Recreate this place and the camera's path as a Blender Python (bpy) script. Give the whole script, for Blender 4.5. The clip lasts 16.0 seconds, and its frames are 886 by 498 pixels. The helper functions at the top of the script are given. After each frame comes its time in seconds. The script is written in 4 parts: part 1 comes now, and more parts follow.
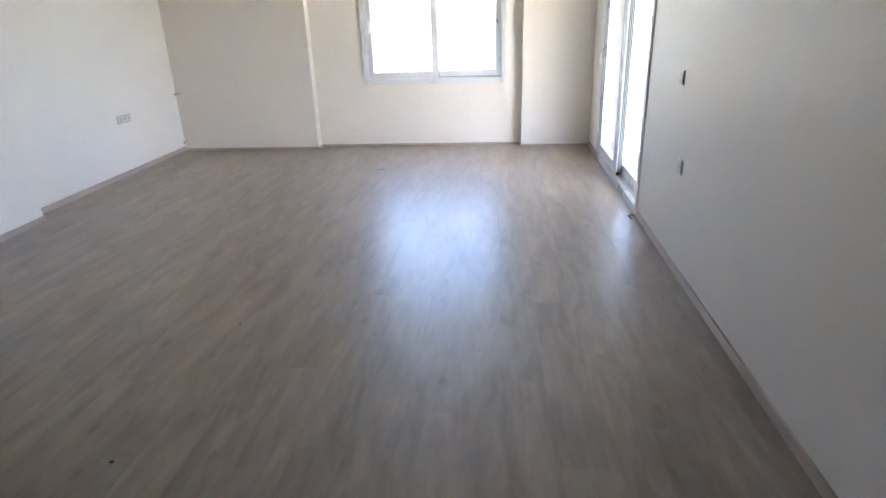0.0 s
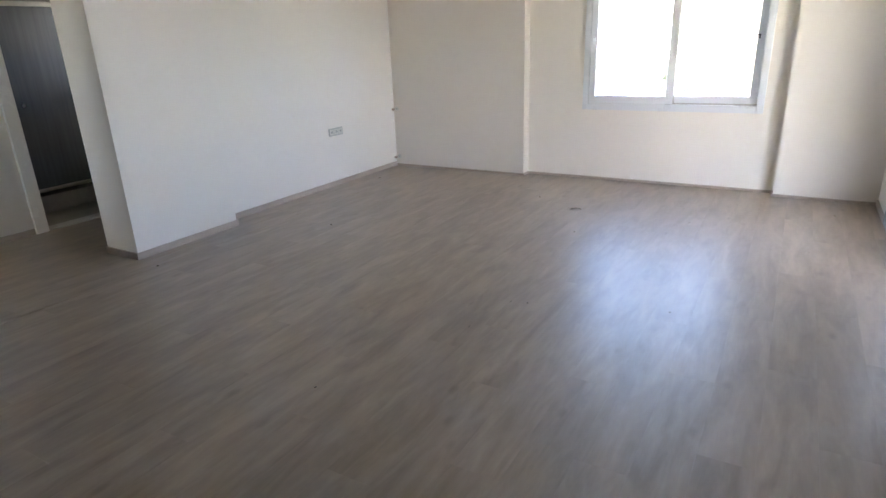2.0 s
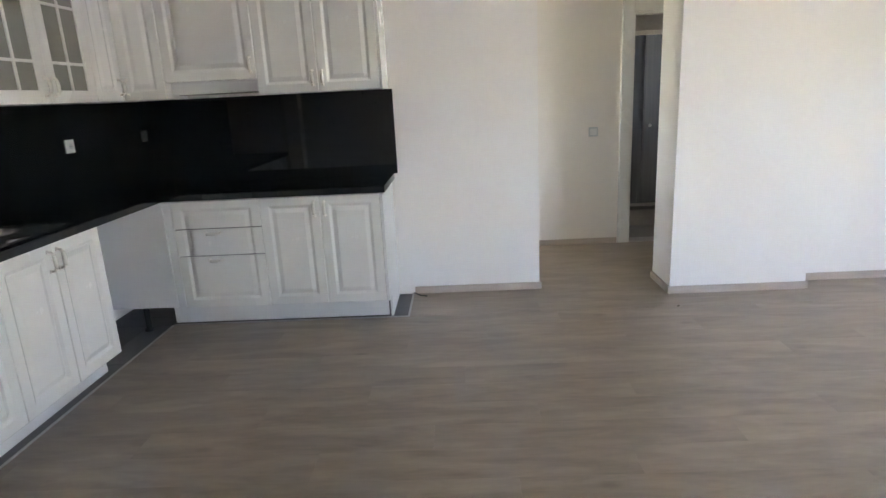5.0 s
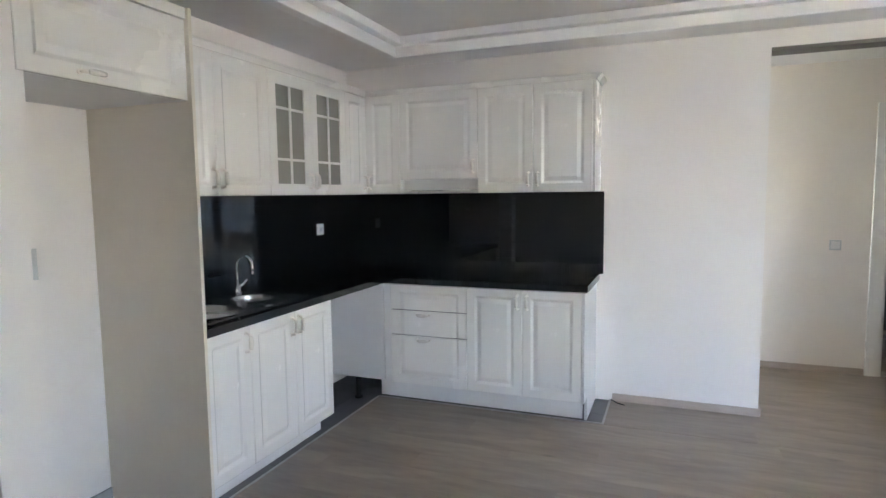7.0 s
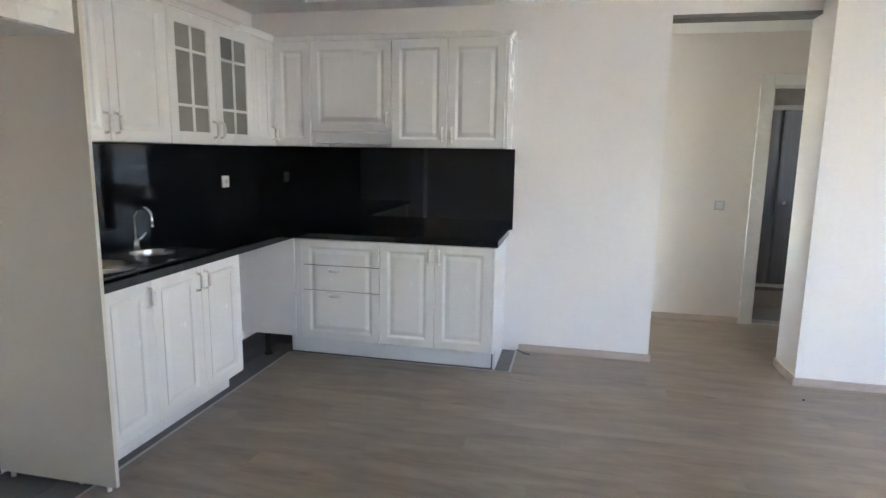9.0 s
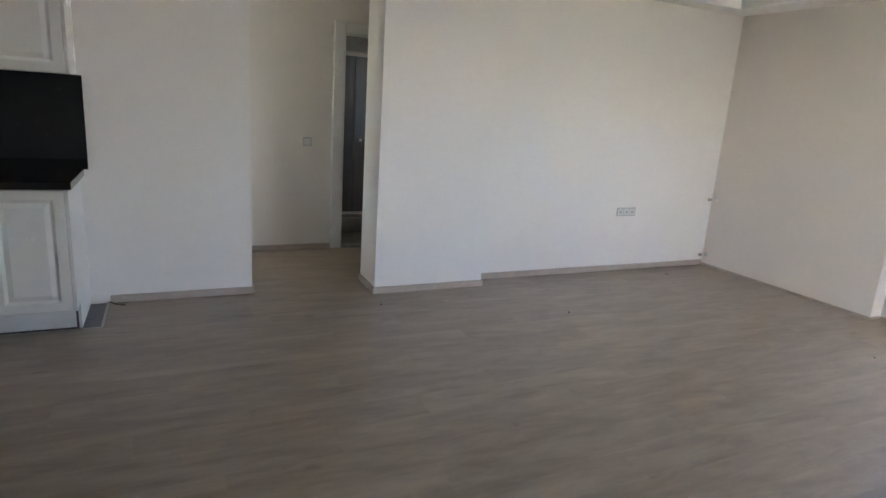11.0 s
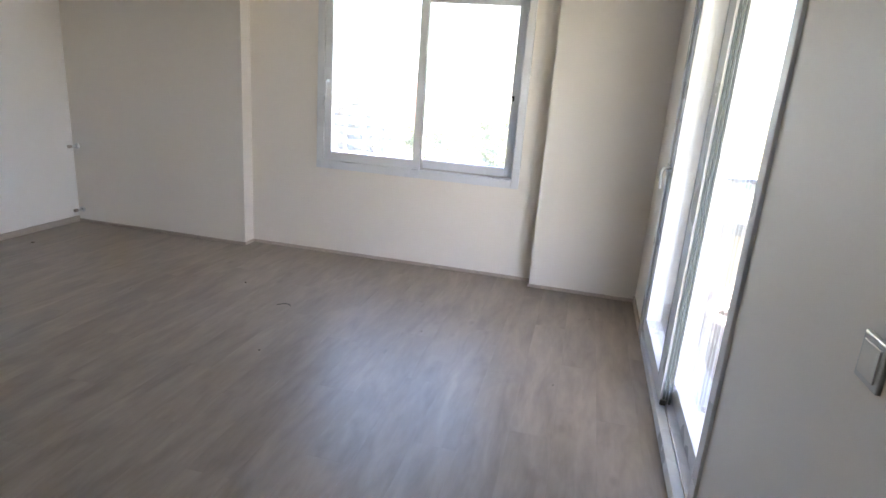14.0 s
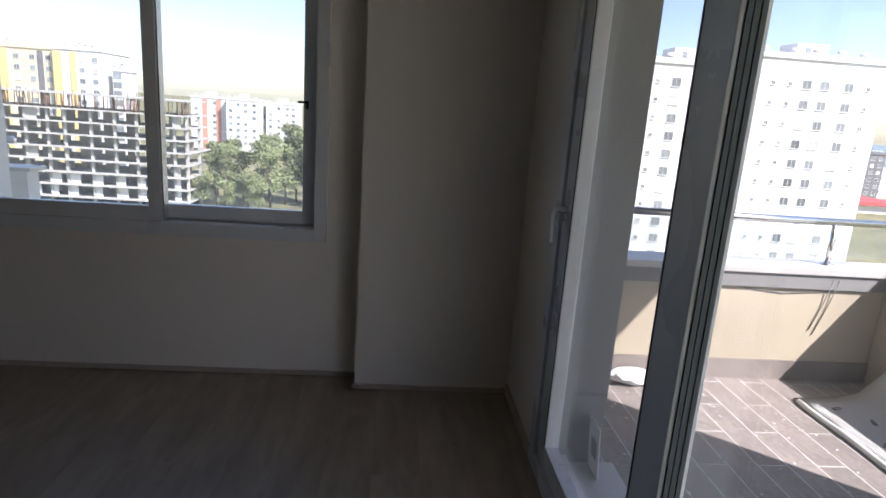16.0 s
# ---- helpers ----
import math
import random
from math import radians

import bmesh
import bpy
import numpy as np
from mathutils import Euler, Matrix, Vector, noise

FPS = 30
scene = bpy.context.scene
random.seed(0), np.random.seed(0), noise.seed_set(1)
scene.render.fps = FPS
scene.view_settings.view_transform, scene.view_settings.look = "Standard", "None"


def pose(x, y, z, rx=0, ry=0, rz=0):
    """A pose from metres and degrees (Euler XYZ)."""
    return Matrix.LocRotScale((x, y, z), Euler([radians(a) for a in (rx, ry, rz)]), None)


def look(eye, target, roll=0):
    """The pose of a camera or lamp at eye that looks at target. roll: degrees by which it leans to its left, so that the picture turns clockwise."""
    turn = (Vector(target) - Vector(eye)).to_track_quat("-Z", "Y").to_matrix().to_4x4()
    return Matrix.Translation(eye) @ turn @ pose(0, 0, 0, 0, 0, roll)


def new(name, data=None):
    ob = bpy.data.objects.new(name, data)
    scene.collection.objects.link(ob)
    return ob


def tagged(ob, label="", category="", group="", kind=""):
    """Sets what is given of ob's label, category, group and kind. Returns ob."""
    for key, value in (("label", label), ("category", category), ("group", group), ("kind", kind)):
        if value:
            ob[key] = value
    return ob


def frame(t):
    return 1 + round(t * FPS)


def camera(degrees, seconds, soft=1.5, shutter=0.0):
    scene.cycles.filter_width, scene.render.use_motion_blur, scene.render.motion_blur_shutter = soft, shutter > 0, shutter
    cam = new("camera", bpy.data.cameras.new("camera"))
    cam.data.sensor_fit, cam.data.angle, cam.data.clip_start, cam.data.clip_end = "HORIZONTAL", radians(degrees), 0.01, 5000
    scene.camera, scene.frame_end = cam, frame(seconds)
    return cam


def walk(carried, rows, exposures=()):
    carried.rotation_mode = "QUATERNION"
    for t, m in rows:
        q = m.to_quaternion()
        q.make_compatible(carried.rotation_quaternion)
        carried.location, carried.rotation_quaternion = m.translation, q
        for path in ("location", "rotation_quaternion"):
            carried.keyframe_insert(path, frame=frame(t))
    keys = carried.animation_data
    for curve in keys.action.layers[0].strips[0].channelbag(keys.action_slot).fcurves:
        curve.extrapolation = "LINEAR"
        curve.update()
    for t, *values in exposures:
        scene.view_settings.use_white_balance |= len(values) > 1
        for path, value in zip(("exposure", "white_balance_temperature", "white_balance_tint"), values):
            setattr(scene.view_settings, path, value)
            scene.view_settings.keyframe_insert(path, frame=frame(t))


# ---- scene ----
cam = camera(73.7, 16.0)
PATH = [
    (0.0, (3.881, 0.789, 1.493), (3.697, 2.637, 0.752), -1.9),
    (0.5, (4.019, 0.999, 1.505), (3.482, 2.794, 0.804), -3.4),
    (1.0, (4.163, 1.258, 1.497), (3.357, 2.954, 0.808), -4.7),
    (1.5, (4.133, 1.525, 1.478), (3.231, 3.171, 0.788), -3.1),
    (2.0, (4.221, 1.753, 1.452), (3.257, 3.374, 0.787), -2.1),
    (2.5, (4.361, 2.004, 1.461), (3.369, 3.631, 0.855), -0.7),
    (3.0, (4.404, 2.266, 1.442), (3.332, 3.861, 0.891), -0.2),
    (3.5, (4.277, 2.509, 1.441), (2.816, 3.761, 0.894), -2.7),
    (4.0, (4.16, 2.62, 1.437), (2.426, 3.463, 0.907), -3.6),
    (4.5, (4.126, 2.699, 1.432), (2.223, 3.034, 0.914), -3.8),
    (5.0, (4.127, 2.726, 1.426), (2.194, 2.658, 0.918), -2.9),
    (5.2, (4.138, 2.747, 1.424), (2.212, 2.537, 0.927), -2.7),
    (7.3, (4.188, 2.745, 1.474), (2.34, 2.0, 1.297), -0.5),
    (7.5, (4.188, 2.745, 1.472), (2.342, 1.997, 1.291), -0.4),
    (8.0, (4.189, 2.739, 1.454), (2.343, 1.998, 1.249), -0.2),
    (8.2, (4.187, 2.722, 1.452), (2.338, 1.996, 1.224), -0.1),
    (10.3, (4.262, 2.739, 1.454), (2.356, 3.173, 1.032), 4.0),
    (10.5, (4.268, 2.747, 1.449), (2.393, 3.295, 1.019), 4.2),
    (11.0, (4.314, 2.754, 1.448), (2.558, 3.585, 0.974), 3.9),
    (11.5, (4.386, 2.787, 1.478), (2.851, 3.955, 0.943), 4.9),
    (12.0, (4.491, 2.868, 1.481), (3.224, 4.304, 0.908), 5.3),
    (12.5, (4.494, 2.873, 1.51), (3.495, 4.503, 0.923), 5.2),
    (13.0, (4.506, 2.959, 1.522), (3.787, 4.728, 0.929), 6.0),
    (13.5, (4.512, 3.137, 1.532), (3.959, 4.968, 0.946), 5.2),
    (14.0, (4.444, 3.414, 1.495), (4.02, 5.29, 0.944), 4.3),
    (14.5, (4.381, 3.731, 1.457), (4.104, 5.644, 0.947), 4.0),
    (15.0, (4.354, 4.157, 1.443), (4.197, 6.089, 0.955), 3.8),
    (15.5, (4.329, 4.567, 1.426), (4.384, 6.511, 0.961), 4.5),
    (16.0, (4.325, 4.997, 1.412), (4.486, 6.937, 0.956), 4.0),
]
TINT = 21.5
EXPOSURES = [(t, stops, kelvin, TINT) for t, stops, kelvin in (
    (0, 4.93, 6380), (1, 4.8, 6400), (2, 4.7, 6480), (3.5, 4.62, 6580), (4, 5.06, 6740), (5, 5.40, 6760), (7.5, 5.64, 6380), (8.2, 5.62, 6400), (10.5, 5.17, 6700),
    (11, 4.6, 6630), (11.5, 4.46, 6590), (12.5, 4.55, 6480), (13.5, 4.3, 6480), (14.5, 3.93, 6420), (15, 3.35, 6400), (15.5, 2.25, 6400), (16, 1.24, 6380))]
walk(cam, [(row[0], look(*row[1:])) for row in PATH], EXPOSURES)

# ---- world, sun ----
SUN = Vector((1.0, -0.9, 1.35)).normalized()
world = bpy.data.worlds.new("sky")
scene.world = world
world.use_nodes = True
sky = world.node_tree.nodes.new("ShaderNodeTexSky")
sky.sky_type = "NISHITA"
sky.sun_disc = False
sky.sun_elevation = math.asin(SUN.z)
sky.sun_rotation = math.atan2(SUN.x, SUN.y)
sky.altitude = 20
sky.air_density, sky.dust_density, sky.ozone_density = 1.0, 0.8, 1.4
bg = world.node_tree.nodes["Background"]
bg.inputs["Strength"].default_value = 0.12
world.node_tree.links.new(sky.outputs[0], bg.inputs["Color"])
sun = new("sun", bpy.data.lights.new("sun", "SUN"))
sun.data.energy, sun.data.angle, sun.data.color = 5.0, radians(0.5), (1.0, 0.96, 0.90)
sun.matrix_world = look(SUN * 60, (0, 0, 0))


# ---- materials ----
def material(name, base, rough=0.5, metal=0.0, spread=0.06, scale=6.0, grain=60.0, bump=0.05, depth=0.002, stretch=(1, 1, 1), per_piece=0.0, coat=0.0, fine=0.5):
    """A surface with variation at two scales, fine relief and an uneven gloss."""
    m = bpy.data.materials.new(name)
    m.use_nodes = True
    nt = m.node_tree
    n, link = nt.nodes, nt.links.new
    bsdf = n["Principled BSDF"]
    bsdf.inputs["Metallic"].default_value = metal
    bsdf.inputs["Coat Weight"].default_value = coat
    bsdf.inputs["Coat Roughness"].default_value = 0.12
    co = n.new("ShaderNodeTexCoord")
    mp = n.new("ShaderNodeMapping")
    mp.inputs["Scale"].default_value = stretch
    link(co.outputs["Object"], mp.inputs["Vector"])
    big, small = n.new("ShaderNodeTexNoise"), n.new("ShaderNodeTexNoise")
    big.inputs["Scale"].default_value, small.inputs["Scale"].default_value = scale, grain
    big.inputs["Detail"].default_value, small.inputs["Detail"].default_value = 4, 5
    link(mp.outputs[0], big.inputs["Vector"])
    link(mp.outputs[0], small.inputs["Vector"])
    add = n.new("ShaderNodeMath")
    add.operation = "MULTIPLY_ADD"
    add.inputs[1].default_value = fine
    link(small.outputs["Fac"], add.inputs[0])
    link(big.outputs["Fac"], add.inputs[2])
    ramp = n.new("ShaderNodeMapRange")
    mid = 0.5 + 0.5 * fine
    ramp.inputs["From Min"].default_value, ramp.inputs["From Max"].default_value = mid - 0.3, mid + 0.3
    ramp.inputs["To Min"].default_value, ramp.inputs["To Max"].default_value = 1 - spread, 1 + spread
    link(add.outputs[0], ramp.inputs["Value"])
    value = ramp.outputs[0]
    if per_piece:
        info, geo = n.new("ShaderNodeObjectInfo"), n.new("ShaderNodeMapRange")
        geo.inputs["To Min"].default_value, geo.inputs["To Max"].default_value = 1 - per_piece, 1 + per_piece
        link(info.outputs["Random"], geo.inputs["Value"])
        mul = n.new("ShaderNodeMath")
        mul.operation = "MULTIPLY"
        link(value, mul.inputs[0])
        link(geo.outputs[0], mul.inputs[1])
        value = mul.outputs[0]
    tone = n.new("ShaderNodeVectorMath")
    tone.operation = "SCALE"
    tone.inputs[0].default_value = base
    link(value, tone.inputs["Scale"])
    link(tone.outputs[0], bsdf.inputs["Base Color"])
    gloss = n.new("ShaderNodeMapRange")
    gloss.inputs["From Min"].default_value, gloss.inputs["From Max"].default_value = 0.3, 0.7
    gloss.inputs["To Min"].default_value, gloss.inputs["To Max"].default_value = rough * 0.9, min(1, rough * 1.1)
    link(big.outputs["Fac"], gloss.inputs["Value"])
    link(gloss.outputs[0], bsdf.inputs["Roughness"])
    if bump:
        bp = n.new("ShaderNodeBump")
        bp.inputs["Strength"].default_value, bp.inputs["Distance"].default_value = bump, depth
        link(small.outputs["Fac"], bp.inputs["Height"])
        link(bp.outputs[0], bsdf.inputs["Normal"])
    return m


def laminate_material():
    """Greyish oak laminate: long grain, darker cathedrals and knots, each plank at its own stretch of the pattern."""
    m = bpy.data.materials.new("oak_laminate")
    m.use_nodes = True
    nt = m.node_tree
    n, link = nt.nodes, nt.links.new
    bsdf = n["Principled BSDF"]
    bsdf.inputs["Specular IOR Level"].default_value = 0.7
    bsdf.inputs["Coat Weight"].default_value = 0.5
    geo, info = n.new("ShaderNodeNewGeometry"), n.new("ShaderNodeObjectInfo")
    jump = n.new("ShaderNodeVectorMath")
    jump.operation = "MULTIPLY_ADD"
    comb = n.new("ShaderNodeCombineXYZ")
    for i in range(3):
        link(info.outputs["Random"], comb.inputs[i])
    jump.inputs[1].default_value = (37.0, 53.0, 11.0)
    link(comb.outputs[0], jump.inputs[0])
    link(geo.outputs["Position"], jump.inputs[2])
    layers = []
    for stretch, scale, detail, warp in (((4.0, 0.85, 1), 1.7, 4, 1.2), ((9.0, 1.6, 1), 2.2, 5, 1.0), ((60.0, 2.0, 1), 4.0, 3, 0.0), ((16.0, 5.0, 1), 1.6, 5, 0.6)):
        mp, tex = n.new("ShaderNodeMapping"), n.new("ShaderNodeTexNoise")
        mp.inputs["Scale"].default_value = stretch
        link(jump.outputs[0], mp.inputs["Vector"])
        link(mp.outputs[0], tex.inputs["Vector"])
        tex.inputs["Scale"].default_value, tex.inputs["Detail"].default_value, tex.inputs["Distortion"].default_value = scale, detail, warp
        layers.append(tex.outputs["Fac"])
    total = None
    for fac, weight in zip(layers, (0.50, 0.27, 0.07, 0.16)):
        mul = n.new("ShaderNodeMath")
        mul.operation = "MULTIPLY_ADD"
        mul.inputs[1].default_value = weight
        link(fac, mul.inputs[0])
        if total:
            link(total, mul.inputs[2])
        else:
            mul.inputs[2].default_value = 0
        total = mul.outputs[0]
    ramp = n.new("ShaderNodeValToRGB")
    link(total, ramp.inputs["Fac"])
    e = ramp.color_ramp.elements
    e[0].position, e[0].color = 0.36, (*LAM_DARK, 1)
    e[1].position, e[1].color = 0.63, (*LAM_LIGHT, 1)
    tint = n.new("ShaderNodeMapRange")
    tint.inputs["To Min"].default_value, tint.inputs["To Max"].default_value = 0.965, 1.035
    link(info.outputs["Random"], tint.inputs["Value"])
    tone = n.new("ShaderNodeVectorMath")
    tone.operation = "SCALE"
    link(ramp.outputs["Color"], tone.inputs[0])
    spots, cells, knot, shade = n.new("ShaderNodeMapping"), n.new("ShaderNodeTexVoronoi"), n.new("ShaderNodeMapRange"), n.new("ShaderNodeMath")
    spots.inputs["Scale"].default_value = (4.6, 2.3, 1)
    link(jump.outputs[0], spots.inputs["Vector"])
    link(spots.outputs[0], cells.inputs["Vector"])
    cells.inputs["Scale"].default_value = 1.0
    knot.interpolation_type = "SMOOTHSTEP"
    knot.inputs["From Min"].default_value, knot.inputs["From Max"].default_value = 0.02, 0.13
    knot.inputs["To Min"].default_value, knot.inputs["To Max"].default_value = 0.74, 1.0
    link(cells.outputs["Distance"], knot.inputs["Value"])
    shade.operation = "MULTIPLY"
    link(knot.outputs[0], shade.inputs[0])
    link(tint.outputs[0], shade.inputs[1])
    link(shade.outputs[0], tone.inputs["Scale"])
    link(tone.outputs[0], bsdf.inputs["Base Color"])
    gl = n.new("ShaderNodeMapRange")
    gl.inputs["To Min"].default_value, gl.inputs["To Max"].default_value = LAM_ROUGH - 0.05, LAM_ROUGH + 0.05
    link(layers[1], gl.inputs["Value"])
    link(gl.outputs[0], bsdf.inputs["Roughness"])
    sheen = n.new("ShaderNodeMapRange")
    sheen.inputs["To Min"].default_value, sheen.inputs["To Max"].default_value = 0.305, 0.33
    link(info.outputs["Random"], sheen.inputs["Value"])
    link(sheen.outputs[0], bsdf.inputs["Coat Roughness"])
    bp = n.new("ShaderNodeBump")
    bp.inputs["Strength"].default_value, bp.inputs["Distance"].default_value = 0.12, 0.0006
    link(layers[2], bp.inputs["Height"])
    link(bp.outputs[0], bsdf.inputs["Normal"])
    return m


def glass_material(name, tint=(1, 1, 1), gloss=0.0, dust=0.0):
    """Clear pane: it lets light straight through and mirrors by its angle. dust: share of a pale film that stands in
    for glare.
    """
    m = bpy.data.materials.new(name)
    m.use_nodes = True
    nt = m.node_tree
    n, link = nt.nodes, nt.links.new
    n.remove(n["Principled BSDF"])
    clear, shine, mix, fr = n.new("ShaderNodeBsdfTransparent"), n.new("ShaderNodeBsdfGlossy"), n.new("ShaderNodeMixShader"), n.new("ShaderNodeLayerWeight")
    clear.inputs["Color"].default_value = (*tint, 1)
    shine.inputs["Roughness"].default_value = gloss
    power, rise = n.new("ShaderNodeMath"), n.new("ShaderNodeMath")
    power.operation, rise.operation = "POWER", "MULTIPLY_ADD"
    power.inputs[1].default_value = 5.0
    rise.inputs[1].default_value, rise.inputs[2].default_value = 0.9, 0.04
    fr.inputs["Blend"].default_value = 0.5
    link(fr.outputs["Facing"], power.inputs[0])
    link(power.outputs[0], rise.inputs[0])
    link(rise.outputs[0], mix.inputs[0])
    link(clear.outputs[0], mix.inputs[1])
    link(shine.outputs[0], mix.inputs[2])
    # Pale film over the whole pane: dust that also imitates glare.
    veil, film = n.new("ShaderNodeMixShader"), n.new("ShaderNodeBsdfTranslucent")
    film.inputs["Color"].default_value = (0.85, 0.85, 0.84, 1)
    veil.inputs[0].default_value = dust
    link(mix.outputs[0], veil.inputs[1])
    link(film.outputs[0], veil.inputs[2])
    link(veil.outputs[0], n["Material Output"].inputs["Surface"])
    return m


LAM_DARK, LAM_LIGHT, LAM_ROUGH = (0.218, 0.168, 0.124), (0.362, 0.285, 0.216), 0.46
LAMINATE = laminate_material()
PAINT = material("cream_wall_paint", (0.845, 0.788, 0.725), 0.55, spread=0.025, scale=1.2, grain=180, bump=0.08, depth=0.001)
WHITEPAINT = material("white_wall_paint", (0.855, 0.82, 0.785), 0.55, spread=0.025, scale=1.2, grain=180, bump=0.08, depth=0.001)
CEIL = material("white_ceiling_paint", (0.90, 0.89, 0.87), 0.7, spread=0.02, scale=1.0, grain=150, bump=0.05, depth=0.001)
MOULD = material("white_plaster_moulding", (0.90, 0.90, 0.895), 0.6, spread=0.02, scale=3, grain=120, bump=0.05, depth=0.001)
SKIRT = material("beige_wood_skirting", (0.49, 0.405, 0.345), 0.4, spread=0.12, scale=4, grain=40, stretch=(6, 1, 6), bump=0.05)
PVC = material("white_pvc_frame", (0.755, 0.765, 0.79), 0.28, spread=0.02, scale=3, grain=90, bump=0.02)
LINTELGREY = material("dark_grey_lintel_strip", (0.20, 0.19, 0.175), 0.6, spread=0.1)
SEAL = material("grey_brush_seal", (0.13, 0.15, 0.155), 0.7, spread=0.1)
GASKET = material("dark_rubber_gasket", (0.03, 0.03, 0.033), 0.6, spread=0.1)
GLASS = glass_material("clear_window_glass", (0.94, 0.965, 0.965), 0.0, 0.09)
DOORGLASS = glass_material("clear_door_glass", (0.975, 0.985, 0.988), 0.0, 0.03)
CABINET = material("white_membrane_cabinet", (0.84, 0.825, 0.79), 0.26, spread=0.015, scale=3, grain=140, bump=0.01, depth=0.0004, coat=0.25)
CARCASS = material("white_melamine_board", (0.75, 0.745, 0.735), 0.4, spread=0.02, scale=4, grain=100, bump=0.02)
CREAMBOARD = material("cream_melamine_board", (0.72, 0.665, 0.57), 0.45, spread=0.03, scale=3, grain=90, bump=0.02)
GRANITE = material("polished_black_granite", (0.009, 0.010, 0.012), 0.035, spread=0.5, scale=40, grain=500, bump=0.0)
FROST = material("grey_frosted_glass", (0.25, 0.245, 0.21), 0.35, spread=0.05, scale=6, grain=200, bump=0.1, depth=0.0005)
PORCELAIN = material("cream_porcelain", (0.76, 0.73, 0.68), 0.15, spread=0.04)
BRONZE = material("antique_silver_metal", (0.80, 0.76, 0.71), 0.38, metal=0.55, spread=0.12, grain=90)
STEEL = material("brushed_stainless_steel", (0.62, 0.62, 0.62), 0.22, metal=1.0, spread=0.06, grain=120, stretch=(1, 8, 1))
CHROME = material("chrome", (0.82, 0.82, 0.83), 0.06, metal=1.0, spread=0.02)
DARKTILE = material("dark_grey_floor_tile", (0.13, 0.127, 0.13), 0.38, spread=0.25, scale=5, grain=45, bump=0.1, per_piece=0.08)
GROUT = material("grey_grout", (0.16, 0.155, 0.15), 0.9, spread=0.15, grain=150)
ALU = material("anodised_aluminium_trim", (0.52, 0.50, 0.475), 0.36, metal=0.8, spread=0.06, grain=80)
SWITCH = material("white_switch_plastic", (0.78, 0.77, 0.74), 0.25, spread=0.02)
SILVER = material("silver_switch_frame", (0.55, 0.56, 0.55), 0.3, metal=0.6, spread=0.04)
BATHTILE = material("taupe_bathroom_tile", (0.36, 0.335, 0.32), 0.25, spread=0.15, scale=3, grain=30, bump=0.03)
SHOWER = material("grey_shower_panel", (0.15, 0.155, 0.168), 0.26, spread=0.25, scale=1.5, grain=12, stretch=(1, 3, 0.15), bump=0.0)
PALEGROUT = material("pale_grout", (0.52, 0.50, 0.47), 0.9, spread=0.1, grain=120)
BATHFLOOR = material("taupe_bathroom_floor_tile", (0.27, 0.24, 0.225), 0.35, spread=0.2, scale=5, grain=45, per_piece=0.08)
SHOWERBACK = material("dark_shower_panel", (0.13, 0.135, 0.15), 0.2, spread=0.2, scale=2, grain=20, bump=0.0)
DEBRIS = material("brown_crumb", (0.07, 0.05, 0.035), 0.8, spread=0.3, grain=200)
PLASTIC = material("clear_crumpled_plastic", (0.55, 0.5, 0.46), 0.2, spread=0.25, scale=20, grain=80, bump=0.3)
RENDERW = material("beige_outdoor_render", (0.46, 0.405, 0.305), 0.85, spread=0.14, scale=1.6, grain=120, bump=0.3, depth=0.003)
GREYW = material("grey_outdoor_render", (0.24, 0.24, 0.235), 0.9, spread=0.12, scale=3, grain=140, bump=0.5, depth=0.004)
MARBLE = material("white_marble_coping", (0.52, 0.51, 0.495), 0.4, spread=0.12, scale=5, grain=40)
BALTILE = material("brown_balcony_tile", (0.25, 0.22, 0.20), 0.55, spread=0.34, scale=4, grain=38, fine=0.9, bump=0.1, per_piece=0.1)
MEMBRANE = material("white_waterproof_sheet", (0.70, 0.70, 0.69), 0.6, spread=0.08, scale=4, grain=40, bump=0.2, depth=0.004)
CONCRETE = material("raw_concrete", (0.42, 0.41, 0.385), 0.9, spread=0.14, scale=0.4, grain=6)
# Darker than CONCRETE: shade inside the shell is put into this colour.
SHADEC = material("shaded_block_infill", (0.33, 0.29, 0.25), 0.9, spread=0.16, scale=0.5, grain=5)
FORMWORK = material("rusty_formwork_timber", (0.26, 0.15, 0.10), 0.9, spread=0.3, scale=0.6, grain=5)
WHITEB = material("white_building_render", (0.66, 0.66, 0.66), 0.85, spread=0.05, scale=0.15, grain=3)
YELLOWB = material("yellow_building_render", (0.70, 0.53, 0.24), 0.85, spread=0.06, scale=0.15, grain=3)
CREAMB = material("cream_building_render", (0.64, 0.57, 0.42), 0.85, spread=0.06, scale=0.15, grain=3)
SALMONB = material("salmon_building_render", (0.60, 0.27, 0.20), 0.85, spread=0.06, scale=0.15, grain=3)
DARKB = material("dark_grey_building_render", (0.16, 0.16, 0.17), 0.85, spread=0.08, scale=0.15, grain=3)
REDROOF = material("red_sheet_roof", (0.38, 0.08, 0.08), 0.6, spread=0.12, scale=0.3, grain=4)
PANE = material("dark_window_pane", (0.19, 0.21, 0.22), 0.15, spread=0.15, per_piece=0.5)
SHUTTER = material("pale_roller_shutter", (0.50, 0.51, 0.50), 0.6, spread=0.1, per_piece=0.2)
LEAF = material("olive_leaves", (0.18, 0.205, 0.09), 0.7, spread=0.45, scale=0.5, grain=4, per_piece=0.25)
BARK = material("grey_bark", (0.14, 0.11, 0.085), 0.9, spread=0.3, scale=2, grain=20)
GROUND = material("dry_grass_ground", (0.19, 0.18, 0.09), 0.95, spread=0.45, scale=0.03, grain=0.4, bump=0.0, fine=0.8)
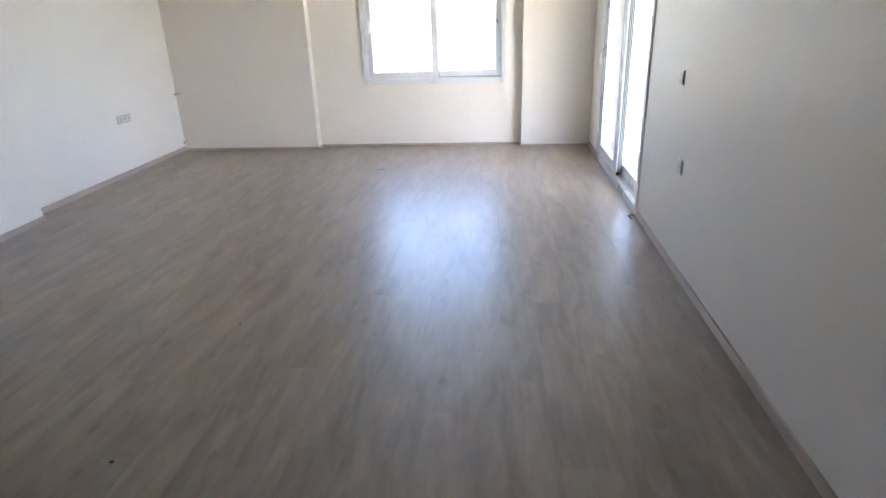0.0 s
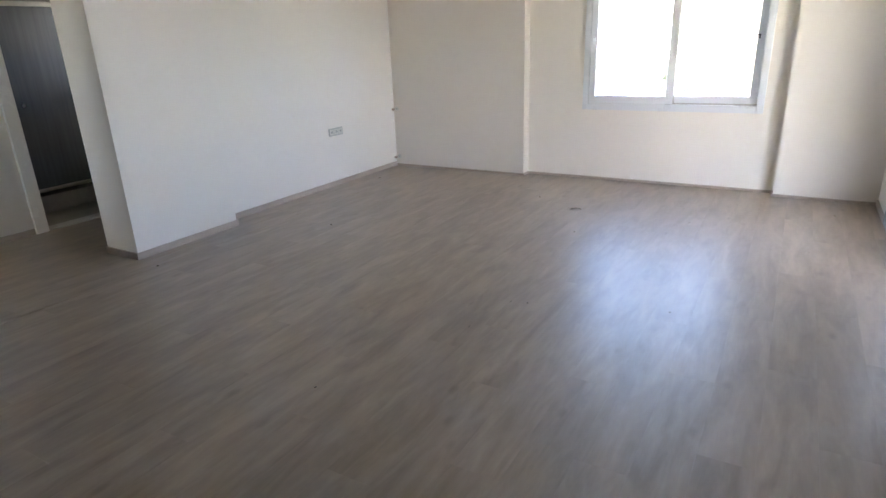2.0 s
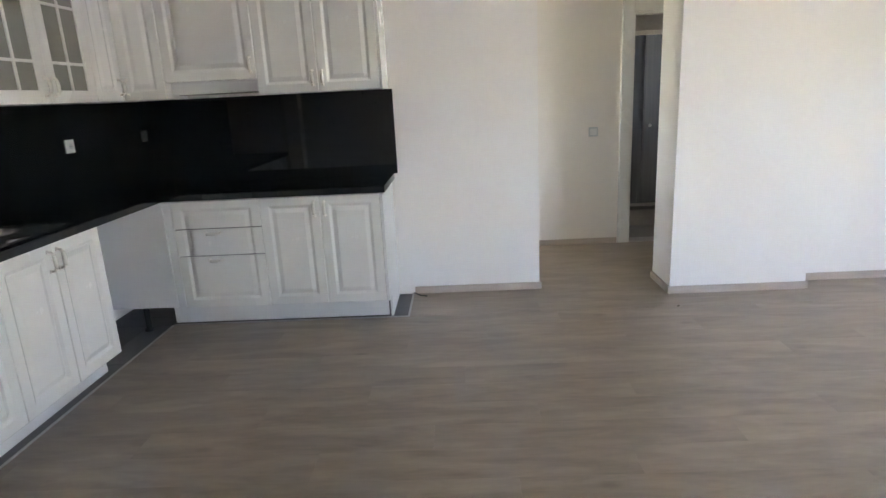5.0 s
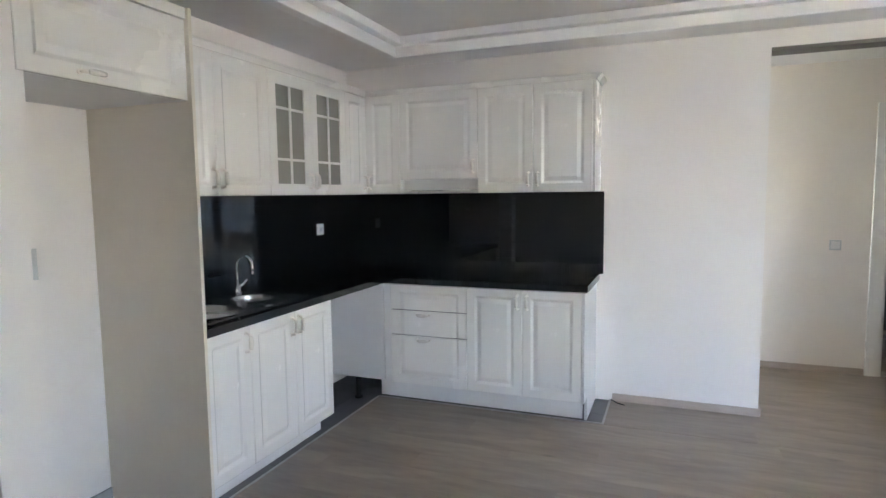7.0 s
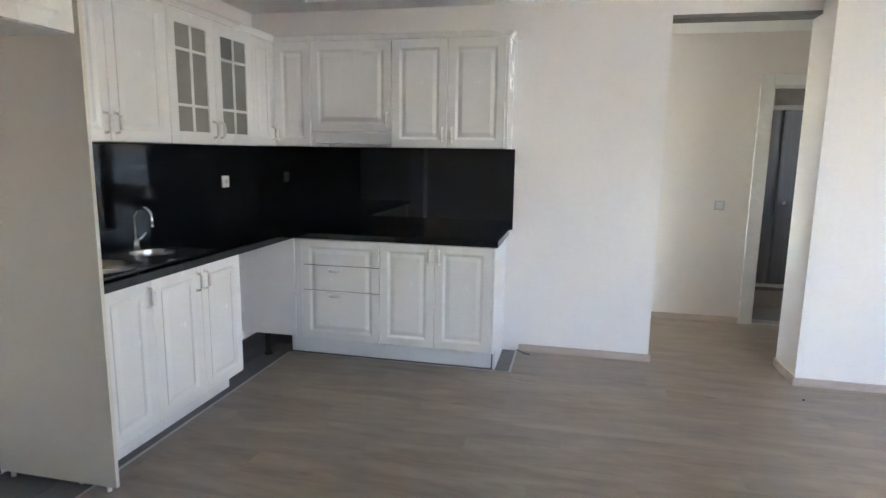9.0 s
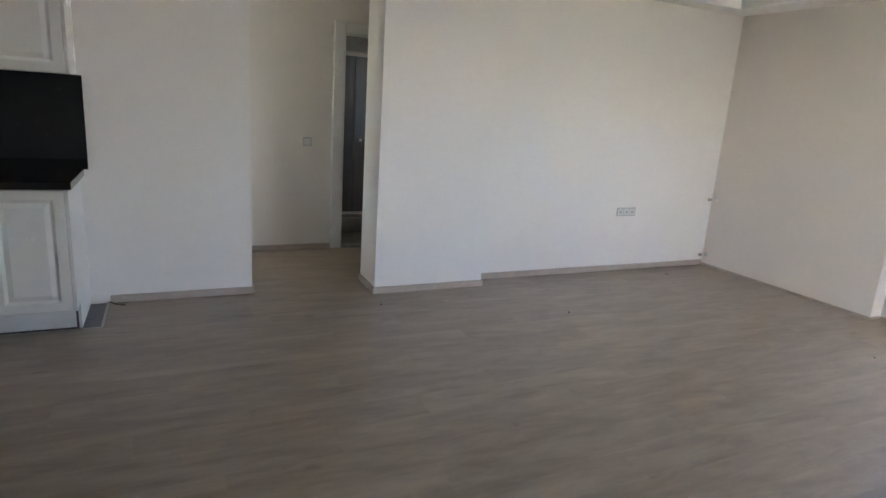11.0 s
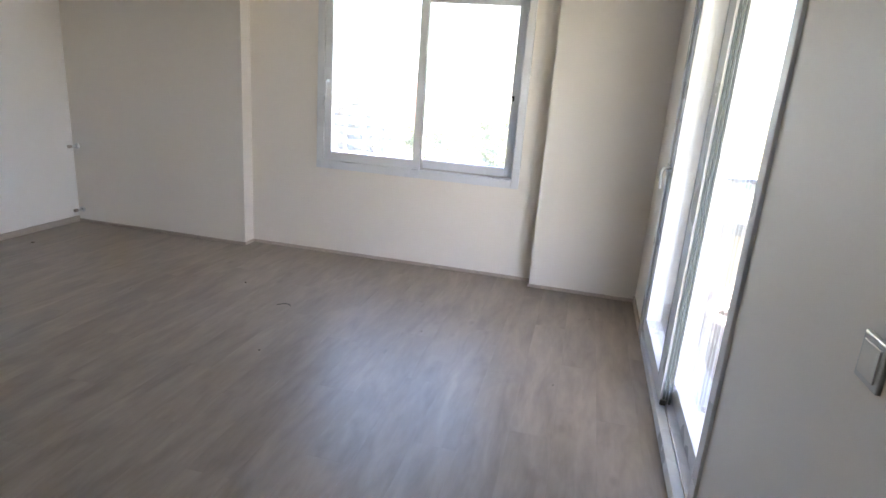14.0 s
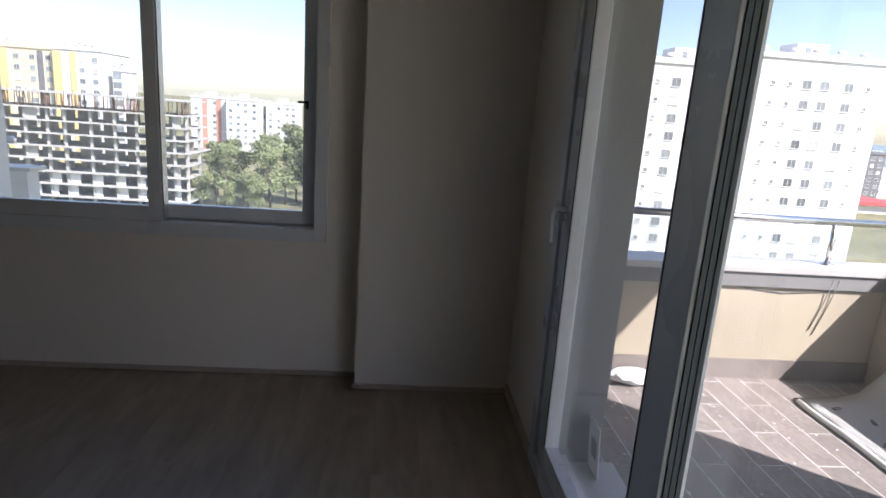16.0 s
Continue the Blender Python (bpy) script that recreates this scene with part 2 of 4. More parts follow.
SEA = material("blue_sea", (0.03, 0.09, 0.15), 0.2, spread=0.1, scale=0.01, grain=0.1, bump=0.0)


# ---- helpers for building ----
def box(bm, x0, x1, y0, y1, z0, z1):
    v = [bm.verts.new((x, y, z)) for z in (z0, z1) for y in (y0, y1) for x in (x0, x1)]
    for f in ((0, 2, 3, 1), (4, 5, 7, 6), (0, 1, 5, 4), (2, 6, 7, 3), (0, 4, 6, 2), (1, 3, 7, 5)):
        bm.faces.new([v[i] for i in f])
    return bm


def boxes(*rows, bevel=0.0):
    bm = bmesh.new()
    for r in rows:
        box(bm, *r)
    if bevel:
        bmesh.ops.bevel(bm, geom=bm.edges[:], offset=bevel, segments=2, affect="EDGES", profile=0.6, clamp_overlap=True)
    return bm


def tube(bm, pts, r, seg=10):
    """A round bar along pts; r may be one radius or one for each point."""
    pts = [Vector(p) for p in pts]
    rs = r if isinstance(r, (list, tuple)) else [r] * len(pts)
    rings = []
    side = None
    for i, p in enumerate(pts):
        d = (pts[min(i + 1, len(pts) - 1)] - pts[max(i - 1, 0)]).normalized()
        if side is None:
            side = d.orthogonal().normalized()
        side = (side - d * side.dot(d)).normalized()
        up = d.cross(side)
        rings.append([bm.verts.new(p + rs[i] * (math.cos(a) * side + math.sin(a) * up)) for a in (2 * math.pi * k / seg for k in range(seg))])
    for a, b in zip(rings, rings[1:]):
        for k in range(seg):
            bm.faces.new((a[k], a[(k + 1) % seg], b[(k + 1) % seg], b[k])).smooth = True
    bm.faces.new(rings[0][::-1])
    bm.faces.new(rings[-1])
    return bm


def lathe(bm, profile, at=(0, 0, 0), seg=28):
    rings = [[bm.verts.new((at[0] + r * math.cos(2 * math.pi * k / seg), at[1] + r * math.sin(2 * math.pi * k / seg), at[2] + z)) for k in range(seg)] for r, z in profile]
    for a, b in zip(rings, rings[1:]):
        for k in range(seg):
            bm.faces.new((a[k], a[(k + 1) % seg], b[(k + 1) % seg], b[k])).smooth = True
    return rings


def mesh_of(name, bm, mat):
    bmesh.ops.recalc_face_normals(bm, faces=bm.faces[:])
    me = bpy.data.meshes.new(name)
    bm.to_mesh(me)
    bm.free()
    me.materials.append(mat)
    return me


def part(name, bm, mat, parent, label=""):
    ob = new(name, bm if isinstance(bm, bpy.types.Mesh) else mesh_of(name, bm, mat))
    ob.parent = parent
    return tagged(ob, label)


def thing(name, label, category, m=None, group="", kind=""):
    ob = new(name)
    ob.empty_display_size = 0.1
    if m is not None:
        ob.matrix_basis = m
    return tagged(ob, label, category, group, kind)


def solid(name, bm, mat, label, category, m=None, group="", kind=""):
    ob = new(name, mesh_of(name, bm, mat))
    if m is not None:
        ob.matrix_basis = m
    return tagged(ob, label, category, group, kind)


def structure(name, bm, mat, label, category="wall"):
    return solid(name, bm, mat, label, category, kind="structure")


def wall_along(axis, a0, a1, t0, t1, z0, z1, holes=()):
    """Boxes of a wall that runs along axis from a0 to a1, with openings (from, to, bottom, top)."""
    rows, at = [], a0
    def put(u0, u1, w0, w1):
        if u1 - u0 > 1e-4 and w1 - w0 > 1e-4:
            rows.append((u0, u1, t0, t1, w0, w1) if axis == "x" else (t0, t1, u0, u1, w0, w1))
    for h0, h1, b, t in sorted(holes):
        put(at, h0, z0, z1)
        put(h0, h1, z0, b)
        put(h0, h1, t, z1)
        at = h1
    put(at, a1, z0, z1)
    return boxes(*rows)


# ---- the shell ----
RX, BX = 4.943, -0.04            # inner faces: balcony-side wall, kitchen wall
WY, SY = 7.94, 0.27              # window wall, sink wall
CZ, TZ = 2.452, 2.565              # ceiling border, raised middle
TOP = 2.80
DOOR = (5.22, 7.20, 0.0, 2.20)
WIN = (2.33, 3.955, 0.75, 2.15)

structure("wall_north", wall_along("x", -0.3, 5.20, WY, WY + 0.25, -0.3, TOP, [WIN]), PAINT, "cream painted wall with a sliding window")
structure("wall_north_pier_1", boxes((0.0, 1.70, 7.805, WY, 0, TOP)), PAINT, "cream painted wide pier beside the window")
structure("wall_north_pier_2", boxes((4.152, RX, 7.805, WY, 0, TOP)), PAINT, "cream painted narrow pier beside the window")
structure("wall_east", wall_along("y", -2.2, WY, RX, 5.20, -0.3, TOP, [DOOR]), PAINT, "cream painted wall with a balcony door")
structure("wall_west", boxes((-0.25, 0.0, 5.08, WY, -0.3, TOP)), WHITEPAINT, "white painted living room wall")
structure("wall_west_column", boxes((-0.20, 0.175, 4.152, 5.08, -0.3, TOP)), WHITEPAINT, "white painted wall column beside the hall opening")
structure("wall_west_kitchen", boxes((-0.20, BX, 0.0, 3.278, -0.3, TOP)), WHITEPAINT, "white painted kitchen wall")
structure("wall_west_lintel", boxes((-0.19, BX, 3.278, 4.152, 2.345, TOP)), WHITEPAINT, "white painted lintel over the hall opening")
# Darker grey strip over the whole underside of the lintel.
structure("trim_lintel", boxes((-0.192, BX + 0.002, 3.28, 4.15, 2.322, 2.3445)), LINTELGREY, "dark grey strip under the lintel", "trim")
structure("wall_south_kitchen", boxes((BX, 3.08, 0.02, SY, -0.3, TOP)), WHITEPAINT, "white painted wall behind the sink")
structure("wall_entry_pier", boxes((2.918, 3.08, SY, 0.86, -0.3, TOP), (2.945, 3.08, -2.2, 0.02, -0.3, TOP)), WHITEPAINT, "white painted wall end beside the fridge niche")
structure("wall_entry_end", boxes((3.08, RX, -2.3, -2.1, -0.3, TOP)), PAINT, "cream painted wall closing the entry hall")
WCD = (4.262, 4.865, 0.0, 2.02)
structure("wall_hall", wall_along("y", 1.6, 5.6, -1.40, -1.28, -0.3, TOP, [WCD]), PAINT, "cream painted hall wall with the bathroom doorway")
# The opening holds the added window that lights the hall.
structure("wall_hall_south", wall_along("x", -1.40, -0.20, 1.45, 1.6, -0.3, TOP, [(-1.12, -0.40, 0.80, 2.20)]), PAINT, "cream painted hall end wall")
structure("wall_hall_north", boxes((-1.40, -0.25, 5.6, 5.75, -0.3, TOP)), PAINT, "cream painted hall end wall")
structure("wall_bath_west", boxes((-3.1, -2.95, 3.6, 5.75, -0.3, TOP)), BATHTILE, "taupe tiled bathroom wall")
structure("wall_bath_south", boxes((-3.1, -1.40, 3.5, 3.6, -0.3, TOP)), BATHTILE, "taupe tiled bathroom wall")
# The opening is added out of view to brighten the shower.
structure("wall_bath_north", wall_along("x", -2.95, -1.40, 5.6, 5.75, -0.3, TOP, [(-1.88, -1.45, 1.25, 2.15)]), BATHTILE, "taupe tiled bathroom wall")

# ceiling: lower border all round, raised middle, stepped plaster moulding
TR = (0.27, 4.62, 0.84, 7.42)
rows = [(-3.1, TR[0], -2.3, WY + 0.25, CZ, TOP), (TR[1], 5.20, -2.3, WY + 0.25, CZ, TOP),
        (TR[0], TR[1], -2.3, TR[2], CZ, TOP), (TR[0], TR[1], TR[3], WY + 0.25, CZ, TOP), (TR[0], TR[1], TR[2], TR[3], TZ, TOP)]
structure("ceiling", boxes(*rows), CEIL, "white plaster ceiling with a raised middle", "ceiling")


def tray_ring(inset, w, z0, z1):
    x0, x1, y0, y1 = TR[0] + inset, TR[1] - inset, TR[2] + inset, TR[3] - inset
    return [(x0, x0 + w, y0, y1, z0, z1), (x1 - w, x1, y0, y1, z0, z1), (x0 + w, x1 - w, y0, y0 + w, z0, z1), (x0 + w, x1 - w, y1 - w, y1, z0, z1)]


structure("ceiling_moulding", boxes(*tray_ring(-0.03, 0.08, CZ - 0.022, CZ + 0.055), *tray_ring(0.001, 0.11, CZ + 0.0545, TZ - 0.002), bevel=0.012), MOULD, "white stepped plaster moulding round the raised ceiling", "trim")
structure("subfloor", boxes((-3.1, 5.20, -2.3, WY + 0.25, -0.4, -0.012)), GROUT, "grey screed under the floor", "floor")


# skirting boards
def skirting(x0, x1, y0, y1, h=0.052):
    structure("baseboard", boxes((x0, x1, y0, y1, 0.0, h), bevel=0.003), SKIRT, "beige wood-look skirting board along the wall", "baseboard")


T = 0.014
skirting(0.0, 1.70, 7.805 - T, 7.805, 0.024)
skirting(1.70, 1.70 + T, 7.805 - T, WY, 0.024)
skirting(1.70 + T, 4.152 - T, WY - T, WY, 0.024)
skirting(4.152 - T, 4.152, 7.805 - T, WY, 0.024)
skirting(4.152, RX, 7.805 - T, 7.805, 0.024)
skirting(RX - T, RX, 7.21, 7.805 - T)
skirting(RX - T, RX, -2.1, 5.19)
skirting(0.0, T, 5.08 + T, 7.805 - T)
skirting(0.0, 0.175 + T, 5.08, 5.08 + T)
skirting(0.175, 0.175 + T, 4.152 - T, 5.08)
skirting(-0.20, 0.175, 4.152 - T, 4.152)
skirting(BX, BX + T, 2.36, 3.278 + T)
skirting(-0.20, BX, 3.278, 3.278 + T)
skirting(-1.28, -1.28 + T, 1.6, 4.16)
skirting(-1.28, -1.28 + T, 4.97, 5.6)
skirting(3.08, 3.08 + T, -2.1, 0.02)


# ---- window and balcony door ----
def sash(parent, name, axis, a0, a1, z0, z1, t0, t1, w, gasket=True, low=None, w0=None, glazing=None, seat=None):
    """A sliding frame with its pane in a plane along axis."""
    low = w if low is None else low
    w0 = w if w0 is None else w0
    def bx(u0, u1, d0, d1, w0, w1):
        return (u0, u1, d0, d1, w0, w1) if axis == "x" else (d0, d1, u0, u1, w0, w1)
    fr = part(name, boxes(bx(a0, a0 + w0, t0, t1, z0, z1), bx(a1 - w, a1, t0, t1, z0, z1), bx(a0 + w0, a1 - w, t0, t1, z0, z0 + low),
                          bx(a0 + w0, a1 - w, t0, t1, z1 - w, z1), bevel=0.004), PVC, parent)
    m = (t0 + t1) / 2 if seat is None else seat
    part("pane", boxes(bx(a0 + w0 - 0.004, a1 - w + 0.004, m - 0.004, m + 0.004, z0 + low - 0.004, z1 - w + 0.004)), glazing or GLASS, fr, "clear glass pane")
    if gasket:
        g = 0.007
        for d0, d1 in ((t0 - 0.0015, t0 + 0.004), (t1 - 0.004, t1 + 0.0015)):
            part("gasket", boxes(bx(a0 + w0 - 0.012, a0 + w0 - 0.012 + g, d0, d1, z0 + low, z1 - w), bx(a1 - w + 0.005, a1 - w + 0.005 + g, d0, d1, z0 + low, z1 - w)), SEAL, fr, "thin grey rubber seal")
    return fr


def lever(parent, at, out, up):
    """White window lever: rosette, neck and a curved grip."""
    at, out, up = Vector(at), Vector(out), Vector(up)
    bm = bmesh.new()
    side = out.cross(up)
    tube(bm, [at - up * 0.03, at - up * 0.03 + out * 0.010], 0.013, 12)
    tube(bm, [at, at + out * 0.022, at + out * 0.042, at + out * 0.05 - up * 0.02, at + out * 0.05 - up * 0.07, at + out * 0.046 - up * 0.125], [0.012, 0.010, 0.010, 0.010, 0.009, 0.007], 10)
    part("handle", bm, PVC, parent, "white lever handle")


win = thing("window_1", "white two-leaf sliding window with clear glass", "window", kind="structure")
FY = 7.912
part("window_frame", boxes((2.305, 2.365, FY, WY + 0.10, 0.725, 2.175), (3.917, 3.977, FY, WY + 0.10, 0.725, 2.175),
                           (2.365, 3.917, FY, WY + 0.10, 0.725, 0.79), (2.365, 3.917, FY, WY + 0.10, 2.11, 2.175), bevel=0.004), PVC, win)
part("track", boxes((2.365, 3.917, WY + 0.036, WY + 0.044, 0.79, 0.802)), ALU, win, "aluminium sliding track")
inner = sash(win, "sash", "x", 2.3652, 3.185, 0.7905, 2.1098, FY + 0.012, FY + 0.05, 0.062, low=0.074, gasket=False)
outer = sash(win, "sash", "x", 3.105, 3.9168, 0.7905, 2.1098, WY + 0.05, WY + 0.09, 0.070, low=0.076, gasket=False)
part("gasket", boxes((3.187, 3.193, FY + 0.02, FY + 0.075, 0.80, 2.10)), ALU, inner, "pale interlock strip of the sash")
lever(inner, (2.396, FY + 0.012, 1.42), (0, -1, 0), (0, 0, 1))
part("latch", boxes((3.822, 3.864, WY + 0.034, WY + 0.0505, 1.398, 1.409), (3.860, 3.872, WY + 0.034, WY + 0.0505, 1.372, 1.412), bevel=0.002), GASKET, outer, "dark sash latch")
part("window_sill", boxes((2.25, 4.03, WY + 0.10, WY + 0.30, 0.70, 0.735), bevel=0.004), MARBLE, win, "white marble outer sill")

bd = thing("door_1", "white sliding balcony door with two glass leaves", "door", kind="structure")
part("door_frame", boxes((RX - 0.012, RX + 0.13, 5.21, 5.275, 0.0, 2.21), (RX - 0.012, RX + 0.066, 7.14, 7.21, 0.0, 2.21),
                         (RX - 0.012, RX + 0.13, 5.275, 7.14, 2.15, 2.21), (RX - 0.012, RX + 0.13, 5.275, 7.14, 0.0, 0.062), bevel=0.004), PVC, bd)
for k in (0.030, 0.088):
    part("track", boxes((RX + k, RX + k + 0.006, 5.28, 7.135, 0.062, 0.074)), ALU, bd, "aluminium sliding track")
near = sash(bd, "leaf", "y", 5.27, 6.31, 0.076, 2.148, RX + 0.07, RX + 0.118, 0.085, glazing=DOORGLASS, seat=RX + 0.109)
far = sash(bd, "leaf", "y", 6.135, 7.142, 0.076, 2.148, RX + 0.0, RX + 0.055, 0.12, low=0.09, w0=0.15, glazing=DOORGLASS, seat=RX + 0.047)
for k in (0.012, 0.026, 0.041):
    part("gasket", boxes((RX + k, RX + k + 0.011, 6.130, 6.1348, 0.082, 2.14)), SEAL, far, "grey brush seal between the leaves")
part("roller_cap", boxes((RX + 0.002, RX + 0.03, 6.122, 6.134, 0.078, 0.105), bevel=0.002), GASKET, far, "dark corner cap of the leaf")
lever(far, (RX + 0.0, 7.10, 1.09), (-1, 0, 0), (0, 0, 1))

# No window is known here; it is added to light the hall.
hw = thing("unseen_hall_window", "unseen white window added to light the hall", "window", kind="structure")
sash(hw, "sash", "x", -1.12, -0.40, 0.80, 2.20, 1.50, 1.55, 0.06)

wc = thing("door_2", "white bathroom door frame with no leaf in view", "door", kind="structure")
part("architrave", boxes((-1.282, -1.258, 4.165, 4.262, 0, 2.12), (-1.282, -1.258, 4.865, 4.962, 0, 2.12), (-1.282, -1.258, 4.262, 4.865, 2.02, 2.12), bevel=0.004), CABINET, wc)
part("jamb", boxes((-1.40, -1.282, 4.240, 4.278, 0, 2.02), (-1.40, -1.282, 4.849, 4.885, 0, 2.02), (-1.40, -1.282, 4.278, 4.849, 2.0, 2.03)), CABINET, wc)
structure("door_sill", boxes((RX + 0.134, 5.275, 5.202, 7.144, -0.03, 0.028), bevel=0.004), MARBLE, "white marble outer sill of the balcony door", "sill")
part("threshold", boxes((-1.40, -1.27, 4.278, 4.849, -0.01, 0.012), bevel=0.003), MARBLE, wc, "pale stone threshold")


# ---- kitchen ----
FR = 0.054


def route(s):
    """Depth of the routed profile at a distance s from the edge of a front."""
    pts = ((0, 0.003), (0.003, 0.0), (FR, 0.0), (FR + 0.004, 0.002), (FR + 0.016, 0.008), (FR + 0.021, 0.008), (FR + 0.042, 0.0018), (FR + 0.046, 0.0008))
    for (a, d), (b, e) in zip(pts, pts[1:]):
        if s <= b:
            return d + (e - d) * (s - a) / (b - a)
    return pts[-1][1]


def front(w, h, v0=0.0, v1=None):
    """A raised-panel front in the plane y = 0, looking to -y; v0..v1 cuts a drawer's share out of it."""
    v1 = h if v1 is None else v1
    cuts = (0, 0.003, FR, FR + 0.004, FR + 0.016, FR + 0.021, FR + 0.042, FR + 0.046)
    us = sorted({*cuts, *(w - c for c in cuts)})
    vs = sorted({v0, v1, *(v for v in (*cuts, *(h - c for c in cuts)) if v0 < v < v1)})
    bm = bmesh.new()
    grid = [[bm.verts.new((u, route(min(u, w - u, v, h - v)), v)) for u in us] for v in vs]
    for r0, r1 in zip(grid, grid[1:]):
        for k in range(len(us) - 1):
            bm.faces.new((r0[k], r0[k + 1], r1[k + 1], r1[k]))
    rim = grid[0][:] + [r[-1] for r in grid[1:]] + grid[-1][-2::-1] + [r[0] for r in grid[-2:0:-1]]
    back = [bm.verts.new((p.co.x, 0.019, p.co.z)) for p in rim]
    for k in range(len(rim)):
        bm.faces.new((rim[k], back[k], back[(k + 1) % len(rim)], rim[(k + 1) % len(rim)]))
    bm.faces.new(back)
    return bm


def handle(parent, x, z, along="z"):
    """Bow handle: two silver feet and a cream porcelain grip."""
    d = Vector((0, 0, 1)) if along == "z" else Vector((1, 0, 0))
    c = Vector((x, 0, z))
    o = Vector((0, -1, 0))
    bm = bmesh.new()
    for s in (-1, 1):
        tube(bm, [c + d * 0.045 * s, c + d * 0.045 * s + o * 0.006], 0.011, 10)
        tube(bm, [c + d * 0.045 * s + o * 0.004, c + d * 0.042 * s + o * 0.02, c + d * 0.032 * s + o * 0.028], [0.006, 0.007, 0.009], 10)
    feet = len(bm.faces)
    tube(bm, [c + d * k + o * (0.0285 + 0.003 * (1 - (k / 0.033) ** 2)) for k in (-0.033, -0.018, 0, 0.018, 0.033)], [0.0075, 0.0095, 0.0105, 0.0095, 0.0075], 12)
    bm.faces.ensure_lookup_table()
    for f in bm.faces[feet:]:
        f.material_index = 1
    h = part("handle", bm, BRONZE, parent, "silver bow handle with a cream porcelain grip")
    h.data.materials.append(PORCELAIN)


def glazed(parent, x0, w, h):
    """A door with six small frosted panes behind white bars."""
    f, b = 0.068, 0.016
    rows = [(x0, x0 + f, 0, 0.019, 0, h), (x0 + w - f, x0 + w, 0, 0.019, 0, h), (x0 + f, x0 + w - f, 0, 0.019, 0, f), (x0 + f, x0 + w - f, 0, 0.019, h - f, h)]
    xs = (x0 + f, x0 + w / 2 - b / 2, x0 + w / 2 + b / 2, x0 + w - f)
    ih = h - 2 * f
    zs = (f, f + ih * 0.235, f + ih * 0.235 + b, f + ih * 0.755, f + ih * 0.755 + b, h - f)
    rows += [(xs[1], xs[2], 0.002, 0.017, f, h - f)]
    for k in (1, 3):
        rows += [(xs[0], xs[1], 0.002, 0.017, zs[k], zs[k + 1]), (xs[2], xs[3], 0.002, 0.017, zs[k], zs[k + 1])]
    d = part("door", boxes(*rows, bevel=0.002), CABINET, parent, "white glazed door with six frosted panes")
    for a, c in ((xs[0], xs[1]), (xs[2], xs[3])):
        for e, g in ((zs[0], zs[1]), (zs[2], zs[3]), (zs[4], zs[5])):
            part("pane", boxes((a - 0.003, c + 0.003, 0.010, 0.014, e - 0.003, g + 0.003)), FROST, d, "grey frosted glass pane")
    return d


def cabinet(label, m, w, h, depth, doors, base=False, bottom_gap=0.0, group="fitted kitchen cabinets"):
    """A cabinet in its own frame: the fronts lie in y = 0 from x = 0 to w, the body behind them. doors: rows of (kind, x0, x1, handle side)."""
    c = thing("kitchen_cabinet", label, "cabinet", m, group)
    part("body", boxes((0.001, w - 0.001, 0.0215, depth, 0.001, h - 0.001)), CARCASS, c)
    for kind, x0, x1, side in doors:
        g, dw = 0.0016, x1 - x0 - 0.0032
        if kind == "glass":
            d = glazed(c, x0 + g, dw, h - 0.003)
        else:
            d = part("door", front(dw, h - 0.003), CABINET, c)
            d.location = (x0 + g, 0, 0.0015)
        off = x0 + g if kind != "glass" else 0.0
        hx = {"l": x0 + 0.032, "r": x1 - 0.032, "": (x0 + x1) / 2}[side] - off
        if side:
            handle(d, hx, h - 0.085 if base else 0.085)
        else:
            handle(d, hx - 0.09, 0.03, "x")
    return c


LF, UF = 0.54, 0.27            # fronts on the kitchen wall: base, wall cabinets
LS, US = 0.85, 0.60            # fronts on the sink wall
LB, LT = 0.155, 0.858          # base cabinets from, to
UB, UT = 1.475, 2.185

# base cabinets on the kitchen wall
dr = thing("drawer_cabinet", "white drawer base cabinet with three raised-panel fronts", "cabinet", pose(LF, 0.913, LB, 0, 0, 90), "fitted kitchen cabinets")
DW, DH = 1.472 - 0.913, LT - LB
part("body", boxes((-0.05, DW - 0.001, 0.0215, 0.575, 0.001, DH - 0.001), (-0.05, -0.001, 0.004, 0.0215, 0.001, DH - 0.001)), CARCASS, dr)
for v0, v1, hz in ((0.0015, 0.3425, 0.318), (0.3495, 0.5185, 0.494), (0.5255, DH - 0.002, None)):
    d = part("drawer_front", front(DW - 0.0032, DH, v0, v1), CABINET, dr)
    d.location = (0.0016, 0, 0)
    if hz:
        handle(d, 0.245, hz, "x")
        # Dark strip behind each gap paints the shade between the drawers.
        part("drawer_gap_shade", boxes((0.004, DW - 0.006, 0.0192, 0.0212, v1 - 0.008, v1 + 0.013)), GASKET, dr, "dark strip standing in for the shade between drawers")
cabinet("white two-door base cabinet with raised panels under the worktop", pose(LF, 1.472, LB, 0, 0, 90), 2.225 - 1.472, DH, 0.575,
        [("door", 0, 0.376, "r"), ("door", 0.376, 0.753, "l")], base=True)
solid("cabinet_end_panel", boxes((BX + 0.002, LF + 0.0, 2.227, 2.243, 0.155, 0.858), (BX + 0.002, 0.405, 2.227, 2.243, 0.0, 0.155), bevel=0.001), CARCASS,
      "white board closing the base cabinets by the floor tiles", "panel")
solid("cabinet_plinth", boxes((0.40, 0.416, 0.765, 2.215, 0.012, 0.154)), CARCASS, "white plinth board under the drawer cabinet", "plinth")
cp = thing("cabinet_end_panel", "white board on a black leg beside the empty dishwasher gap", "panel")
part("board", boxes((0.522, 0.54, SY + 0.02, 0.858, 0.165, 0.857), bevel=0.001), CARCASS, cp)
leg = bmesh.new()
